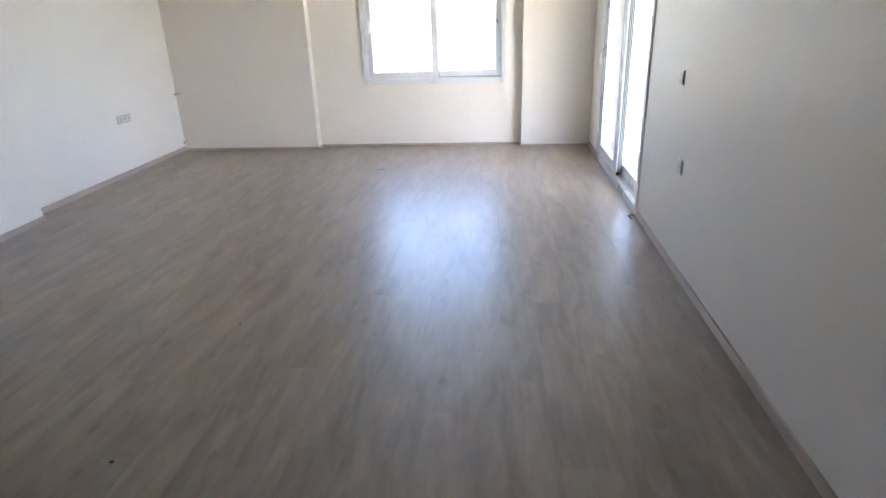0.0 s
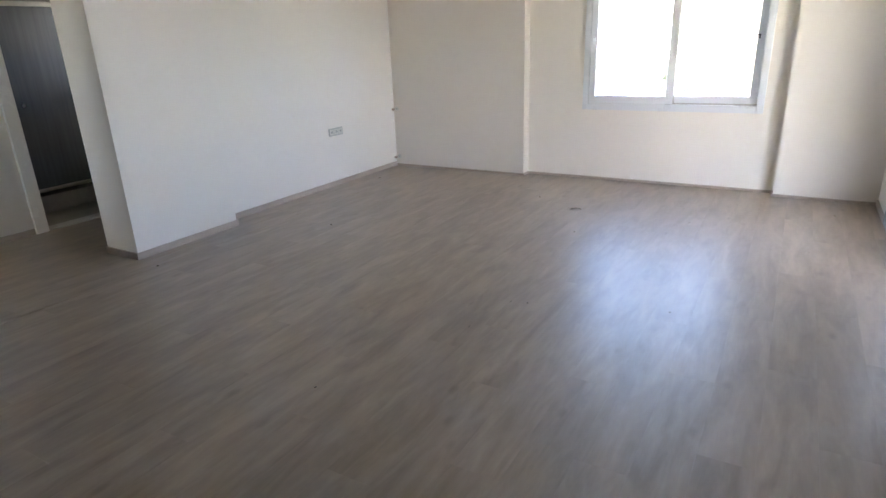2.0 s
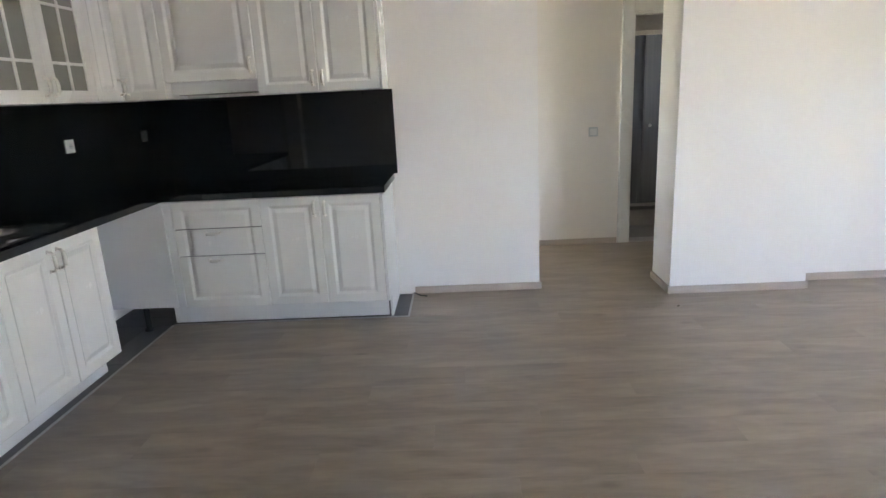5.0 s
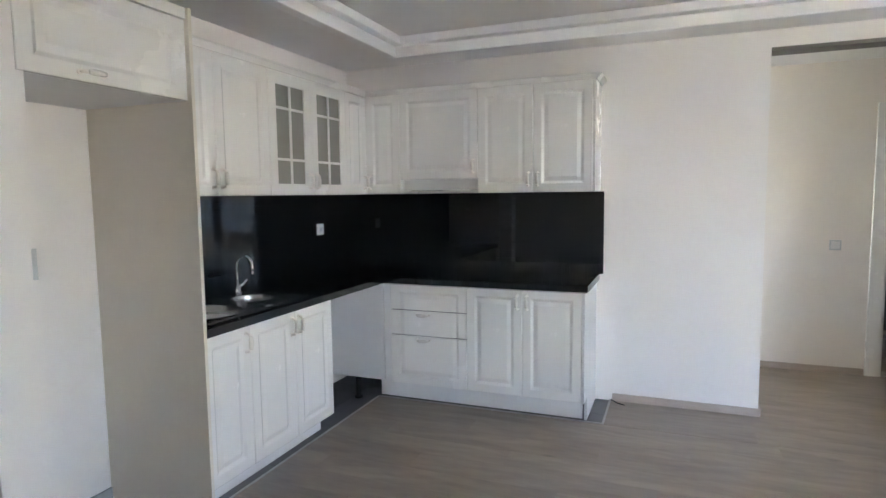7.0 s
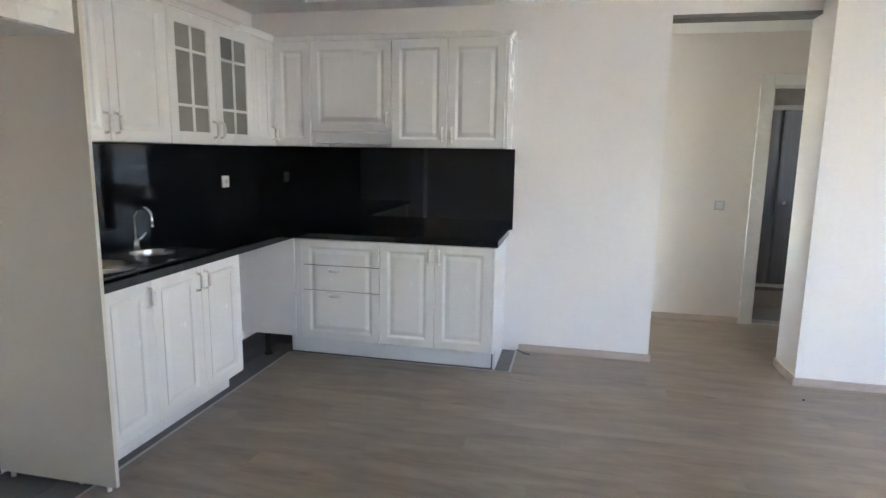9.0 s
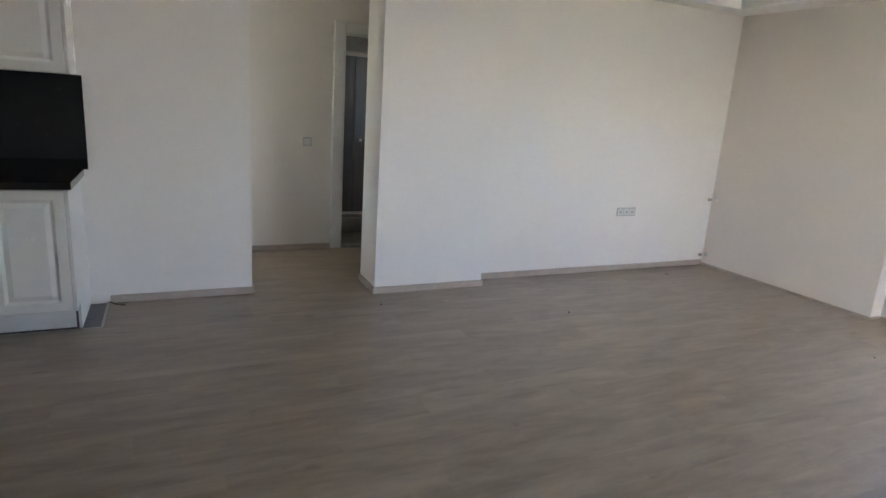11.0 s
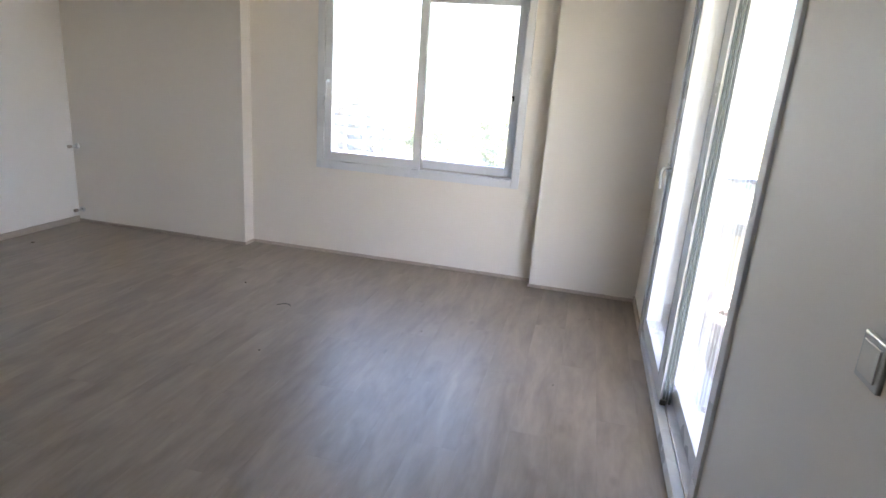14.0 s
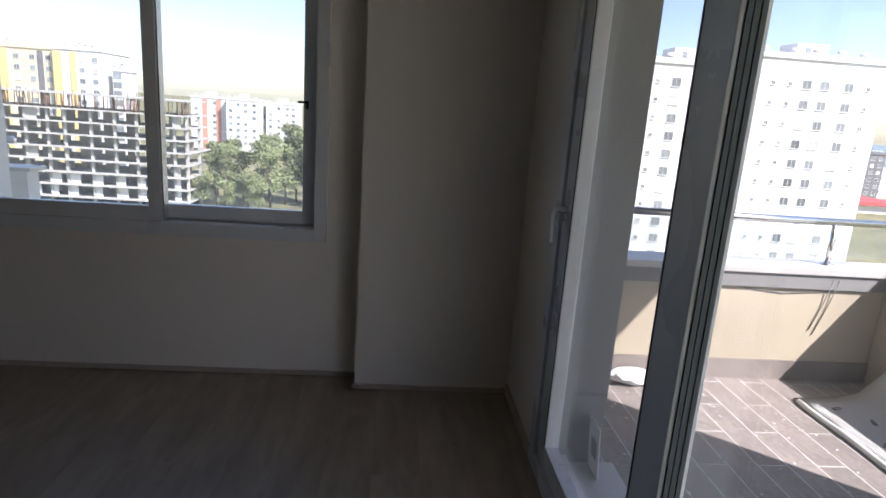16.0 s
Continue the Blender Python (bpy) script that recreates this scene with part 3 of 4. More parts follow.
tube(leg, [(0.50, 0.62, -0.004), (0.50, 0.62, 0.012), (0.50, 0.62, 0.013), (0.50, 0.62, 0.166)], [0.03, 0.03, 0.018, 0.018], 12)
part("leg", leg, GASKET, cp, "black plastic adjustable leg")

# base cabinets on the sink wall
cabinet("white narrow base cabinet beside the fridge panel", pose(2.235, LS, LB, 0, 0, 180), 0.315, DH, 0.57, [("door", 0, 0.315, "r")], base=True)
cabinet("white two-door sink base cabinet with raised panels", pose(1.92, LS, LB, 0, 0, 180), 0.722, DH, 0.57, [("door", 0, 0.36, "r"), ("door", 0.36, 0.722, "l")], base=True)
solid("cabinet_plinth", boxes((1.11, 2.235, 0.674, 0.690, 0.0, 0.154)), CARCASS, "white plinth board under the sink cabinet", "plinth")

# wall cabinets
UH = UT - UB
cabinet("white narrow corner wall cabinet with a raised panel", pose(UF, 0.602, UB, 0, 0, 90), 0.276, UH, 0.305, [("door", 0, 0.276, "l")])
cabinet("white short wall cabinet over the cooker hood gap", pose(UF, 0.878, 1.575, 0, 0, 90), 0.591, UT - 1.575, 0.305, [("door", 0, 0.591, "r")])
cabinet("white two-door wall cabinet with raised panels", pose(UF, 1.469, UB, 0, 0, 90), 0.776, UH, 0.305, [("door", 0, 0.388, "r"), ("door", 0.388, 0.776, "l")])
cabinet("white narrow corner wall cabinet with a raised panel", pose(0.553, US, UB, 0, 0, 180), 0.281, UH, 0.325, [("door", 0, 0.281, "r")])
cabinet("white wall cabinet with two frosted glass doors", pose(1.39, US, UB, 0, 0, 180), 0.837, UH, 0.325, [("glass", 0, 0.4185, "r"), ("glass", 0.4185, 0.837, "l")])
cabinet("white two-door wall cabinet with raised panels", pose(2.235, US, UB, 0, 0, 180), 0.845, UH, 0.325, [("door", 0, 0.422, "r"), ("door", 0.422, 0.845, "l")])
solid("cabinet_end_panel", boxes((BX + 0.002, UF + 0.002, 2.246, 2.262, UB, UT), bevel=0.001), CABINET, "white end board of the wall cabinets", "panel")
solid("cabinet_filler", boxes((0.2485, 0.2703, 0.5785, 0.6003, UB, UT)), CABINET, "white filler strip in the corner of the wall cabinets", "strip")
hood = thing("cooker_hood", "pale grey slim cooker hood set back under the short cabinet", "cooker hood")
part("body", boxes((BX + 0.002, 0.20, 0.882, 1.465, 1.50, 1.574), bevel=0.003), CARCASS, hood)
part("filter", boxes((BX + 0.04, 0.18, 0.92, 1.43, 1.494, 1.499)), STEEL, hood, "steel grease filter")


def cornice(path, label):
    """Moulding swept along the fronts' top: (inner point, outer point) pairs give its mitres."""
    prof = ((0.0, 0.0), (0.008, 0.0), (0.011, 0.008), (0.026, 0.026), (0.033, 0.029), (0.033, 0.038), (0.0, 0.038))
    bm = bmesh.new()
    rings = [[bm.verts.new((p[0] + n[0] * o, p[1] + n[1] * o, UT + 0.001 + z)) for o, z in prof] for p, n in path]
    for a, b in zip(rings, rings[1:]):
        for k in range(len(prof)):
            bm.faces.new((a[k], a[(k + 1) % len(prof)], b[(k + 1) % len(prof)], b[k]))
    bm.faces.new(rings[0])
    bm.faces.new(rings[-1][::-1])
    solid("cabinet_cornice", bm, CABINET, label, "cornice")


cornice([((BX + 0.002, 2.262), (0, 1)), ((UF, 2.262), (1, 1)), ((UF, US), (1, 1)), ((2.235, US), (0, 1))], "white moulded cornice on the wall cabinets")

# fridge niche
solid("fridge_panel", boxes((2.238, 2.256, SY + 0.002, 0.885, 0.022, 2.236), bevel=0.001), CREAMBOARD, "tall cream board between sink cabinet and fridge niche", "panel")
for yy in (0.34, 0.84):
    clip = bmesh.new()
    tube(clip, [(2.247, yy, -0.011), (2.247, yy, 0.022)], 0.011, 10)
    solid("panel_foot", clip, SWITCH, "small white foot under the tall board", "foot", group="feet of the tall board")
fc = cabinet("white cabinet over the empty fridge niche with one flap", pose(2.944, 0.868, 1.865, 0, 0, 180), 0.686, 0.325, 0.59, [("door", 0, 0.686, "")])
solid("cabinet_filler", boxes((2.258, 2.944, 0.85, 0.875, 2.192, 2.236), bevel=0.002), CABINET, "white strip above the fridge cabinet", "strip")
structure("baseboard_tile", boxes((2.257, 2.9175, SY + 0.001, SY + 0.012, 0.0, 0.10)), GREYW, "pale grey tile skirting behind the fridge niche", "baseboard")

# worktop with the sink cut out of it, and the splashback
SKX, SKY = (1.37, 2.17), (0.375, 0.79)
wt = thing("worktop", "polished black granite L-shaped worktop", "worktop")
for row in ((BX + 0.001, 0.557, 0.875, 2.262), (BX + 0.001, SKX[0], SY + 0.001, 0.8745), (SKX[1], 2.237, SY + 0.001, 0.8745),
            (SKX[0], SKX[1], SY + 0.001, SKY[0]), (SKX[0], SKX[1], SKY[1], 0.8745)):
    part("slab", boxes((*row, 0.86, 0.90)), GRANITE, wt)
part("front_edge", boxes((0.557, 0.563, 0.8745, 2.262, 0.862, 0.898), (0.563, 2.237, 0.8745, 0.880, 0.862, 0.898), bevel=0.002), GRANITE, wt)
part("drip_edge", boxes((LF - 0.02, 0.552, 0.868, 2.25, 0.852, 0.8595)), ALU, wt, "pale strip under the front edge")
sp = thing("splashback", "polished black granite splashback between worktop and wall cabinets", "splashback")
part("slab", boxes((BX + 0.001, BX + 0.016, SY + 0.001, 2.288, 0.9003, UB)), GRANITE, sp)
part("slab", boxes((BX + 0.0162, 0.5204, SY + 0.001, SY + 0.016, 0.9003, UB)), GRANITE, sp)
part("slab", boxes((0.5206, 2.237, SY + 0.001, SY + 0.016, 0.9003, UB)), GRANITE, sp)

sink = thing("sink", "stainless steel inset sink with a large and a small bowl", "sink")


def bowl_cell(bm, x0, x1, y0, y1, c, r, deep, z):
    """A flat rim between a rectangle and a round hole, and the bowl that hangs from it."""
    seg = 32
    ring, edge = [], []
    for k in range(seg):
        a = 2 * math.pi * (k + 0.5) / seg
        dx, dy = math.cos(a), math.sin(a)
        ring.append(bm.verts.new((c[0] + r * dx, c[1] + r * dy, z)))
        s = min(((x1 - c[0]) if dx > 0 else (x0 - c[0])) / dx, ((y1 - c[1]) if dy > 0 else (y0 - c[1])) / dy)
        edge.append(bm.verts.new((c[0] + s * dx, c[1] + s * dy, z)))
    prev = ring
    for k in range(seg):
        bm.faces.new((edge[k], edge[(k + 1) % seg], ring[(k + 1) % seg], ring[k]))
    for rr, dz in ((0.985, 0.006), (0.96, 0.04), (0.92, deep - 0.03), (0.80, deep - 0.006), (0.4, deep), (0.14, deep + 0.003), (0.02, deep + 0.003)):
        cur = [bm.verts.new((c[0] + (v.co.x - c[0]) * rr, c[1] + (v.co.y - c[1]) * rr, z - dz)) for v in ring]
        for k in range(seg):
            bm.faces.new((prev[k], prev[(k + 1) % seg], cur[(k + 1) % seg], cur[k])).smooth = True
        prev = cur
    bm.faces.new(prev)


sb = bmesh.new()
bowl_cell(sb, 1.70, 2.19, 0.36, 0.805, (1.945, 0.585), 0.19, 0.17, 0.905)
bowl_cell(sb, 1.35, 1.70, 0.36, 0.805, (1.535, 0.555), 0.115, 0.12, 0.905)
box(sb, 1.35, 1.356, 0.36, 0.805, 0.9005, 0.9045)
box(sb, 1.356, 2.19, 0.799, 0.805, 0.9005, 0.9045)
part("basin", sb, STEEL, sink)
dr_bm = bmesh.new()
tube(dr_bm, [(1.945, 0.585, 0.733), (1.945, 0.585, 0.738)], 0.035, 16)
part("drain", dr_bm, CHROME, sink, "chrome drain")
tap = thing("kitchen_tap", "tall chrome swan-neck kitchen tap behind the sink", "tap")
bm = bmesh.new()
tube(bm, [(1.475, 0.40, 0.905), (1.475, 0.40, 0.93), (1.475, 0.40, 0.955)], [0.026, 0.024, 0.018], 14)
tube(bm, [(1.475, 0.40, 0.95), (1.475, 0.40, 1.075)] + [(1.475, 0.40 + 0.055 - 0.055 * math.cos(a), 1.075 + 0.055 * math.sin(a)) for a in [math.pi * k / 8 for k in range(1, 8)]] + [(1.475, 0.51, 1.07), (1.475, 0.512, 1.03)], 0.011, 12)
part("spout", bm, CHROME, tap)
bm = bmesh.new()
tube(bm, [(1.475, 0.40, 0.945), (1.45, 0.42, 0.965), (1.43, 0.435, 0.99)], [0.011, 0.009, 0.007], 10)
part("lever", bm, CHROME, tap, "chrome side lever")
random.seed(5)
for cx, cy, s in ((2.01, 0.56, 0.07), (1.90, 0.64, 0.055)):
    bm = bmesh.new()
    bmesh.ops.create_icosphere(bm, subdivisions=3, radius=s)
    for v in bm.verts:
        k = noise.noise(v.co * 22 + Vector((cx * 9, 0, 0)))
        v.co = Vector((v.co.x * (1 + 0.7 * k), v.co.y * (1 + 0.7 * k), v.co.z * 0.6 * (1 + 0.9 * k)))
    solid("crumpled_bag", bm, PLASTIC, "crumpled translucent plastic bag lying in the sink bowl", "plastic bag", pose(cx, cy, 0.735 + s * 0.75))


# ---- switches, sockets, pipes ----
def wall_plate(label, m, gangs, kind, category, silver=True):
    """A switch or socket plate, its back on y = 0, looking to -y."""
    p = thing("socket" if kind == "socket" else "light_switch", label, category, m)
    w = 0.082 + 0.071 * (gangs - 1)
    part("frame", boxes((-w / 2, w / 2, -0.009, 0.0, -0.041, 0.041), bevel=0.003), SILVER if silver else SWITCH, p)
    for g in range(gangs):
        c = (g - (gangs - 1) / 2) * 0.071
        if kind == "socket":
            bm = boxes((c - 0.028, c + 0.028, -0.012, -0.0085, -0.028, 0.028), bevel=0.0015)
            ins = part("insert", bm, SWITCH, p)
            bm = bmesh.new()
            tube(bm, [(c, -0.0122, 0), (c, -0.0126, 0)], 0.019, 20)
            part("recess", bm, SILVER, ins)
            for s in (-1, 1):
                bm = bmesh.new()
                tube(bm, [(c + 0.009 * s, -0.0124, 0), (c + 0.009 * s, -0.0131, 0)], 0.0032, 8)
                part("pin_hole", bm, GASKET, ins)
        else:
            part("rocker", boxes((c - 0.029, c + 0.029, -0.0125, -0.0085, -0.029, 0.029), bevel=0.002), SWITCH, p)
    return p


wall_plate("silver-framed triple socket plate on the white wall", pose(0.0, 6.69, 0.572, 0, 0, 90), 3, "socket", "socket")
wall_plate("white light switch with a silver rim beside the balcony door", pose(RX, 4.43, 1.108, 0, 0, -90), 1, "switch", "switch", True)
wall_plate("white single socket low on the wall", pose(RX, 4.28, 0.62, 0, 0, -90), 1, "socket", "socket", False)
wall_plate("silver-framed light switch on the hall wall", pose(-1.28, 3.93, 1.03, 0, 0, 90), 1, "switch", "switch")
wall_plate("white socket on the black splashback", pose(0.433, SY + 0.016, 1.22, 0, 0, 180), 1, "socket", "socket", False)
solid("latch_plate", boxes((2.922, 2.937, 0.8602, 0.8632, 1.215, 1.315), bevel=0.001), SILVER, "narrow steel latch plate on the wall end by the niche", "plate")
for z in (0.69, 0.115):
    pipe = thing("pipe_stub", "short white capped heating pipe in the room corner", "pipe", pose(0.045, 7.805, z), "capped heating pipes")
    bm = bmesh.new()
    tube(bm, [(0, 0, 0), (0, -0.005, 0), (0, -0.006, 0)], [0.026, 0.024, 0.012], 16)
    part("collar", bm, SWITCH, pipe)
    bm = bmesh.new()
    tube(bm, [(0, -0.004, 0), (0, -0.07, 0)], 0.0105, 12)
    part("pipe", bm, SWITCH, pipe)
    bm = bmesh.new()
    tube(bm, [(0, -0.065, 0), (0, -0.095, 0)], 0.0145, 12)
    part("cap", bm, SKIRT, pipe, "brownish cap")
vent = thing("vent_ring", "white plastic ring round a pipe hole high on the wall", "vent", pose(1.775, WY, 2.075))
bm = bmesh.new()
tube(bm, [(0.036 * math.cos(a), -0.012, 0.036 * math.sin(a)) for a in [2 * math.pi * k / 28 for k in range(29)]], 0.011, 10)
part("ring", bm, SWITCH, vent)
bm = bmesh.new()
tube(bm, [(0, -0.001, 0), (0, -0.004, 0)], 0.03, 20)
part("hole_plug", bm, SWITCH, vent, "pale plug in the hole")

for label, pts in (("short black cable end by the kitchen tiles", [(-0.035, 2.352, 0.006), (0.0, 2.375, 0.008), (0.03, 2.40, 0.006), (0.05, 2.45, 0.005)]),
                   ("short black cable loop by the balcony door frame", [(4.93, 5.20, 0.006), (4.90, 5.215, 0.01), (4.875, 5.19, 0.008), (4.885, 5.13, 0.005)])):
    bm = bmesh.new()
    tube(bm, pts, 0.004, 8)
    solid("cable_end", bm, GASKET, label, "cable")

bm = bmesh.new()
tube(bm, [(2.62, 6.69, 0.0025), (2.645, 6.712, 0.004), (2.672, 6.722, 0.006), (2.70, 6.715, 0.005), (2.712, 6.698, 0.0025)], 0.0022, 6)
solid("cable_end", bm, GASKET, "thin dark curled wire scrap on the laminate", "cable")

# ---- bathroom behind the hall ----
sh = thing("shower_cabin", "grey frosted shower cabin with steel rails", "shower")
part("tray", boxes((-2.90, -1.92, 4.0, 5.55, 0.0, 0.17), bevel=0.01), BATHTILE, sh, "taupe shower tray")
for z0, z1 in ((0.205, 0.235), (1.875, 1.915)):
    part("rail", boxes((-1.965, -1.925, 4.0, 5.55, z0, z1), bevel=0.004), ALU, sh, "steel rail")
for y0, y1, off in ((4.02, 4.80, 0.0), (4.74, 5.53, -0.016)):
    part("glass_panel", boxes((-1.945 + off, -1.939 + off, y0, y1, 0.236, 1.874)), SHOWER, sh, "grey frosted sliding panel")
part("stile", boxes((-1.955, -1.93, 4.56, 4.585, 0.236, 1.874), bevel=0.003), SHOWERBACK, sh, "grey stile")
bm = bmesh.new()
tube(bm, [(-1.925, 4.63, 1.02), (-1.905, 4.63, 1.02)], [0.012, 0.016], 12)
part("knob", bm, CHROME, sh, "small steel knob")
part("back_panel", boxes((-2.94, -2.92, 3.62, 5.58, 0.17, 1.90)), SHOWERBACK, sh, "dark inner panel")

# ---- crumbs on the floor ----
random.seed(11)
CRUMBS = [(2.477, 2.394, 0.009), (2.53, 3.43, 0.006), (3.037, 4.68, 0.005), (0.94, 5.425, 0.010), (0.249, 7.08, 0.009), (2.22, 6.97, 0.008), (4.44, 6.274, 0.004),
          (2.86, 6.064, 0.006), (2.944, 4.651, 0.004), (0.435, 4.123, 0.009), (3.782, 4.90, 0.006), (2.871, 4.269, 0.004), (3.615, 6.66, 0.004), (4.62, 7.30, 0.004), (1.62, 6.55, 0.004)]
for cx, cy, s in CRUMBS:
    bm = bmesh.new()
    bmesh.ops.create_icosphere(bm, subdivisions=1, radius=s)
    for v in bm.verts:
        v.co = Vector((v.co.x * random.uniform(0.8, 1.9), v.co.y * random.uniform(0.6, 1.2), v.co.z * random.uniform(0.3, 0.6)))
    low = min(v.co.z for v in bm.verts)
    solid("crumb", bm, DEBRIS, "small dark brown crumb of dirt on the laminate", "crumb", pose(cx, cy, -low, 0, 0, random.uniform(0, 360)), "crumbs on the floor")


# ---- balcony ----
BZ = -0.17
PX, PY = 7.50, 8.46            # inner faces of the balcony's parapets
structure("balcony_slab", boxes((5.20, 7.75, 5.5, 8.71, -0.45, BZ - 0.012)), GROUT, "concrete slab of the balcony", "floor")
# Out of view; runs past the balcony to keep sun out of the room.
structure("unseen_slab_above", boxes((5.20, 7.60, 1.0, 8.75, 2.55, 2.80)), GREYW, "unseen grey slab over the balcony, added to block the sun", "slab")
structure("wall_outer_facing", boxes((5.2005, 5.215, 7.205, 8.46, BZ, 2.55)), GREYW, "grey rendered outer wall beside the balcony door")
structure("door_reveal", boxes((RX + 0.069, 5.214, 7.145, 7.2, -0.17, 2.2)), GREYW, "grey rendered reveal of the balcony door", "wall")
par = thing("parapet_1", "beige rendered balcony parapet with stone coping", "parapet", kind="structure")
part("wall", boxes((5.215, PX + 0.2, PY, PY + 0.2, -0.45, 0.555)), RENDERW, par)
part("coping", boxes((5.215, PX + 0.23, PY - 0.035, PY + 0.23, 0.557, 0.60), bevel=0.004), MARBLE, par, "pale marble coping")
part("drip", boxes((5.215, PX, PY - 0.02, PY - 0.001, 0.462, 0.556)), GREYW, par, "grey cement strip under the coping")
part("skirting", boxes((5.215, 6.38, PY - 0.012, PY - 0.001, BZ, -0.035), (6.384, PX, PY - 0.012, PY - 0.001, BZ, -0.035)), BALTILE, par, "brown tile skirting")
par2 = thing("parapet_2", "beige rendered balcony parapet with stone coping", "parapet", kind="structure")
part("wall", boxes((PX, PX + 0.2, 6.0, PY - 0.001, -0.45, 0.555)), RENDERW, par2)
part("coping", boxes((PX - 0.035, PX + 0.23, 6.0, PY - 0.036, 0.557, 0.60), bevel=0.004), MARBLE, par2, "pale marble coping")
# Out of view; added so that its shadow crosses the balcony floor.
pier = structure("unseen_balcony_wall", boxes((7.30, 7.60, 5.35, 6.32, -0.45, 2.55)), GREYW, "unseen grey wall added to shade the balcony floor")
rail = thing("balcony_railing", "steel and glass railing on the balcony parapet", "railing")
bm = bmesh.new()
tube(bm, [(5.22, PY + 0.10, 0.885), (PX + 0.10, PY + 0.10, 0.885)], 0.024, 14)
part("handrail", bm, STEEL, rail, "round steel handrail")
for x in (5.45, 6.28, 7.14):
    bm = bmesh.new()
    tube(bm, [(x, PY + 0.10, 0.60), (x, PY + 0.10, 0.87)], 0.016, 12)
    tube(bm, [(x, PY + 0.10, 0.60), (x, PY + 0.10, 0.608)], 0.04, 16)
    part("post", bm, STEEL, rail, "short steel post")
for a, b in ((5.49, 6.24), (6.32, 7.10), (7.18, 7.56)):
    part("glass_panel", boxes((a, b, PY + 0.096, PY + 0.104, 0.65, 0.85)), GLASS, rail, "clear glass infill")
sheet = bmesh.new()
prof = ((6.80, BZ + 0.004), (6.86, BZ + 0.012), (7.08, BZ + 0.012), (7.22, BZ + 0.05), (7.36, BZ + 0.20), (7.46, BZ + 0.42))
rows_ = []
for k in range(13):
    y = 6.45 + (PY - 0.30 - 6.45) * k / 12
    rows_.append([sheet.verts.new((x + 0.012 * noise.noise(Vector((x * 3, y * 4, 0))), y, z + 0.008 * (1 + noise.noise(Vector((x * 5, y * 5, 3)))))) for x, z in prof])
for r0, r1 in zip(rows_, rows_[1:]):
    for k in range(len(prof) - 1):
        sheet.faces.new((r0[k], r0[k + 1], r1[k + 1], r1[k])).smooth = True
bmesh.ops.solidify(sheet, geom=sheet.faces[:], thickness=0.004)
solid("waterproof_sheet", sheet, MEMBRANE, "white waterproofing sheet turned up against the balcony parapet", "sheet")
lip = bmesh.new()
tube(lip, [(6.80 + 0.018 * noise.noise(Vector((1.7, 0.35 * k, 2))), 6.46 + 0.118 * k, BZ + 0.018 + 0.006 * noise.noise(Vector((0.6 * k, 4, 1)))) for k in range(15)], [0.016 + 0.007 * noise.noise(Vector((0.9 * k, 0, 7))) for k in range(15)], 8)
solid("sheet_roll", lip, MEMBRANE, "white rolled edge strip of the waterproofing sheet", "sheet")
for sx, sy, turn in ((6.98, 8.02, 20), (7.08, 7.86, 70), (6.95, 7.62, 40)):
    bm = boxes((-0.03, 0.03, -0.010, 0.012, 0.0, 0.010), bevel=0.004)
    solid("mortar_scrap", bm, GREYW, "grey scrap of mortar on the waterproofing sheet", "scrap", pose(sx, sy, BZ + 0.019, 0, 0, turn), "scraps on the balcony")
random.seed(21)
dust = bmesh.new()
for _ in range(420):
    cx, cy, r = random.uniform(5.3, 6.75), random.uniform(5.9, PY - 0.05), random.choice((0.003, 0.004, 0.005, 0.009))
    a = random.uniform(0, 3)
    q = [dust.verts.new((cx + r * k * math.cos(a + b), cy + r * k * math.sin(a + b), BZ + 0.0005)) for b, k in ((0, 1.5), (2.1, 1), (4.2, 0.8))]
    tip = dust.verts.new((cx, cy, BZ + 0.0005 + r * 0.7))
    dust.faces.new(q)
    for k in range(3):
        dust.faces.new((q[k], q[(k + 1) % 3], tip))
solid("cement_crumbs", dust, MEMBRANE, "pale cement crumbs scattered over the balcony tiles", "crumbs", kind="stuff")
for label, pts, r in (("thin dark wire drooping along the balcony parapet", [(6.35, PY - 0.005, 0.475), (6.6, PY - 0.006, 0.445), (6.8, PY - 0.006, 0.425), (7.0, PY - 0.006, 0.44), (7.2, PY - 0.006, 0.452), (7.45, PY - 0.006, 0.46)], 0.003),
                      ("thin dark wire hanging down the balcony parapet", [(7.12, PY - 0.024, 0.53), (7.09, PY - 0.008, 0.36), (7.03, PY - 0.006, 0.18)], 0.0035),
                      ("thin dark wire hanging down the balcony parapet", [(7.16, PY - 0.024, 0.53), (7.13, PY - 0.008, 0.36), (7.06, PY - 0.006, 0.15)], 0.0035)):
    bm = bmesh.new()
    tube(bm, pts, r, 6)
    solid("wire", bm, GREYW, label, "wire", group="wires on the parapet")
lump = bmesh.new()
bmesh.ops.create_icosphere(lump, subdivisions=3, radius=0.10)
for v in lump.verts:
    k = noise.noise(v.co * 14)
    v.co = Vector((v.co.x * (1.5 + 0.6 * k), v.co.y * (0.8 + 0.5 * k), v.co.z * (0.45 + 0.3 * k)))
solid("rubble_bag", lump, MEMBRANE, "crumpled white bag of rubble by the parapet", "bag", pose(5.86, 8.33, BZ + 0.042, 0, 0, 10))
card = thing("paper_card", "white card with a grey square leaning by the door reveal", "card", pose(5.17, 7.115, 0.028, 0, -4, 0))
part("sheet", boxes((-0.004, 0.0, -0.10, 0.02, 0.0, 0.22)), SWITCH, card)
part("print", boxes((-0.0055, -0.0045, -0.075, -0.015, 0.07, 0.15)), GREYW, card, "grey printed square")

# ---- the town outside ----
GZ = -24.5


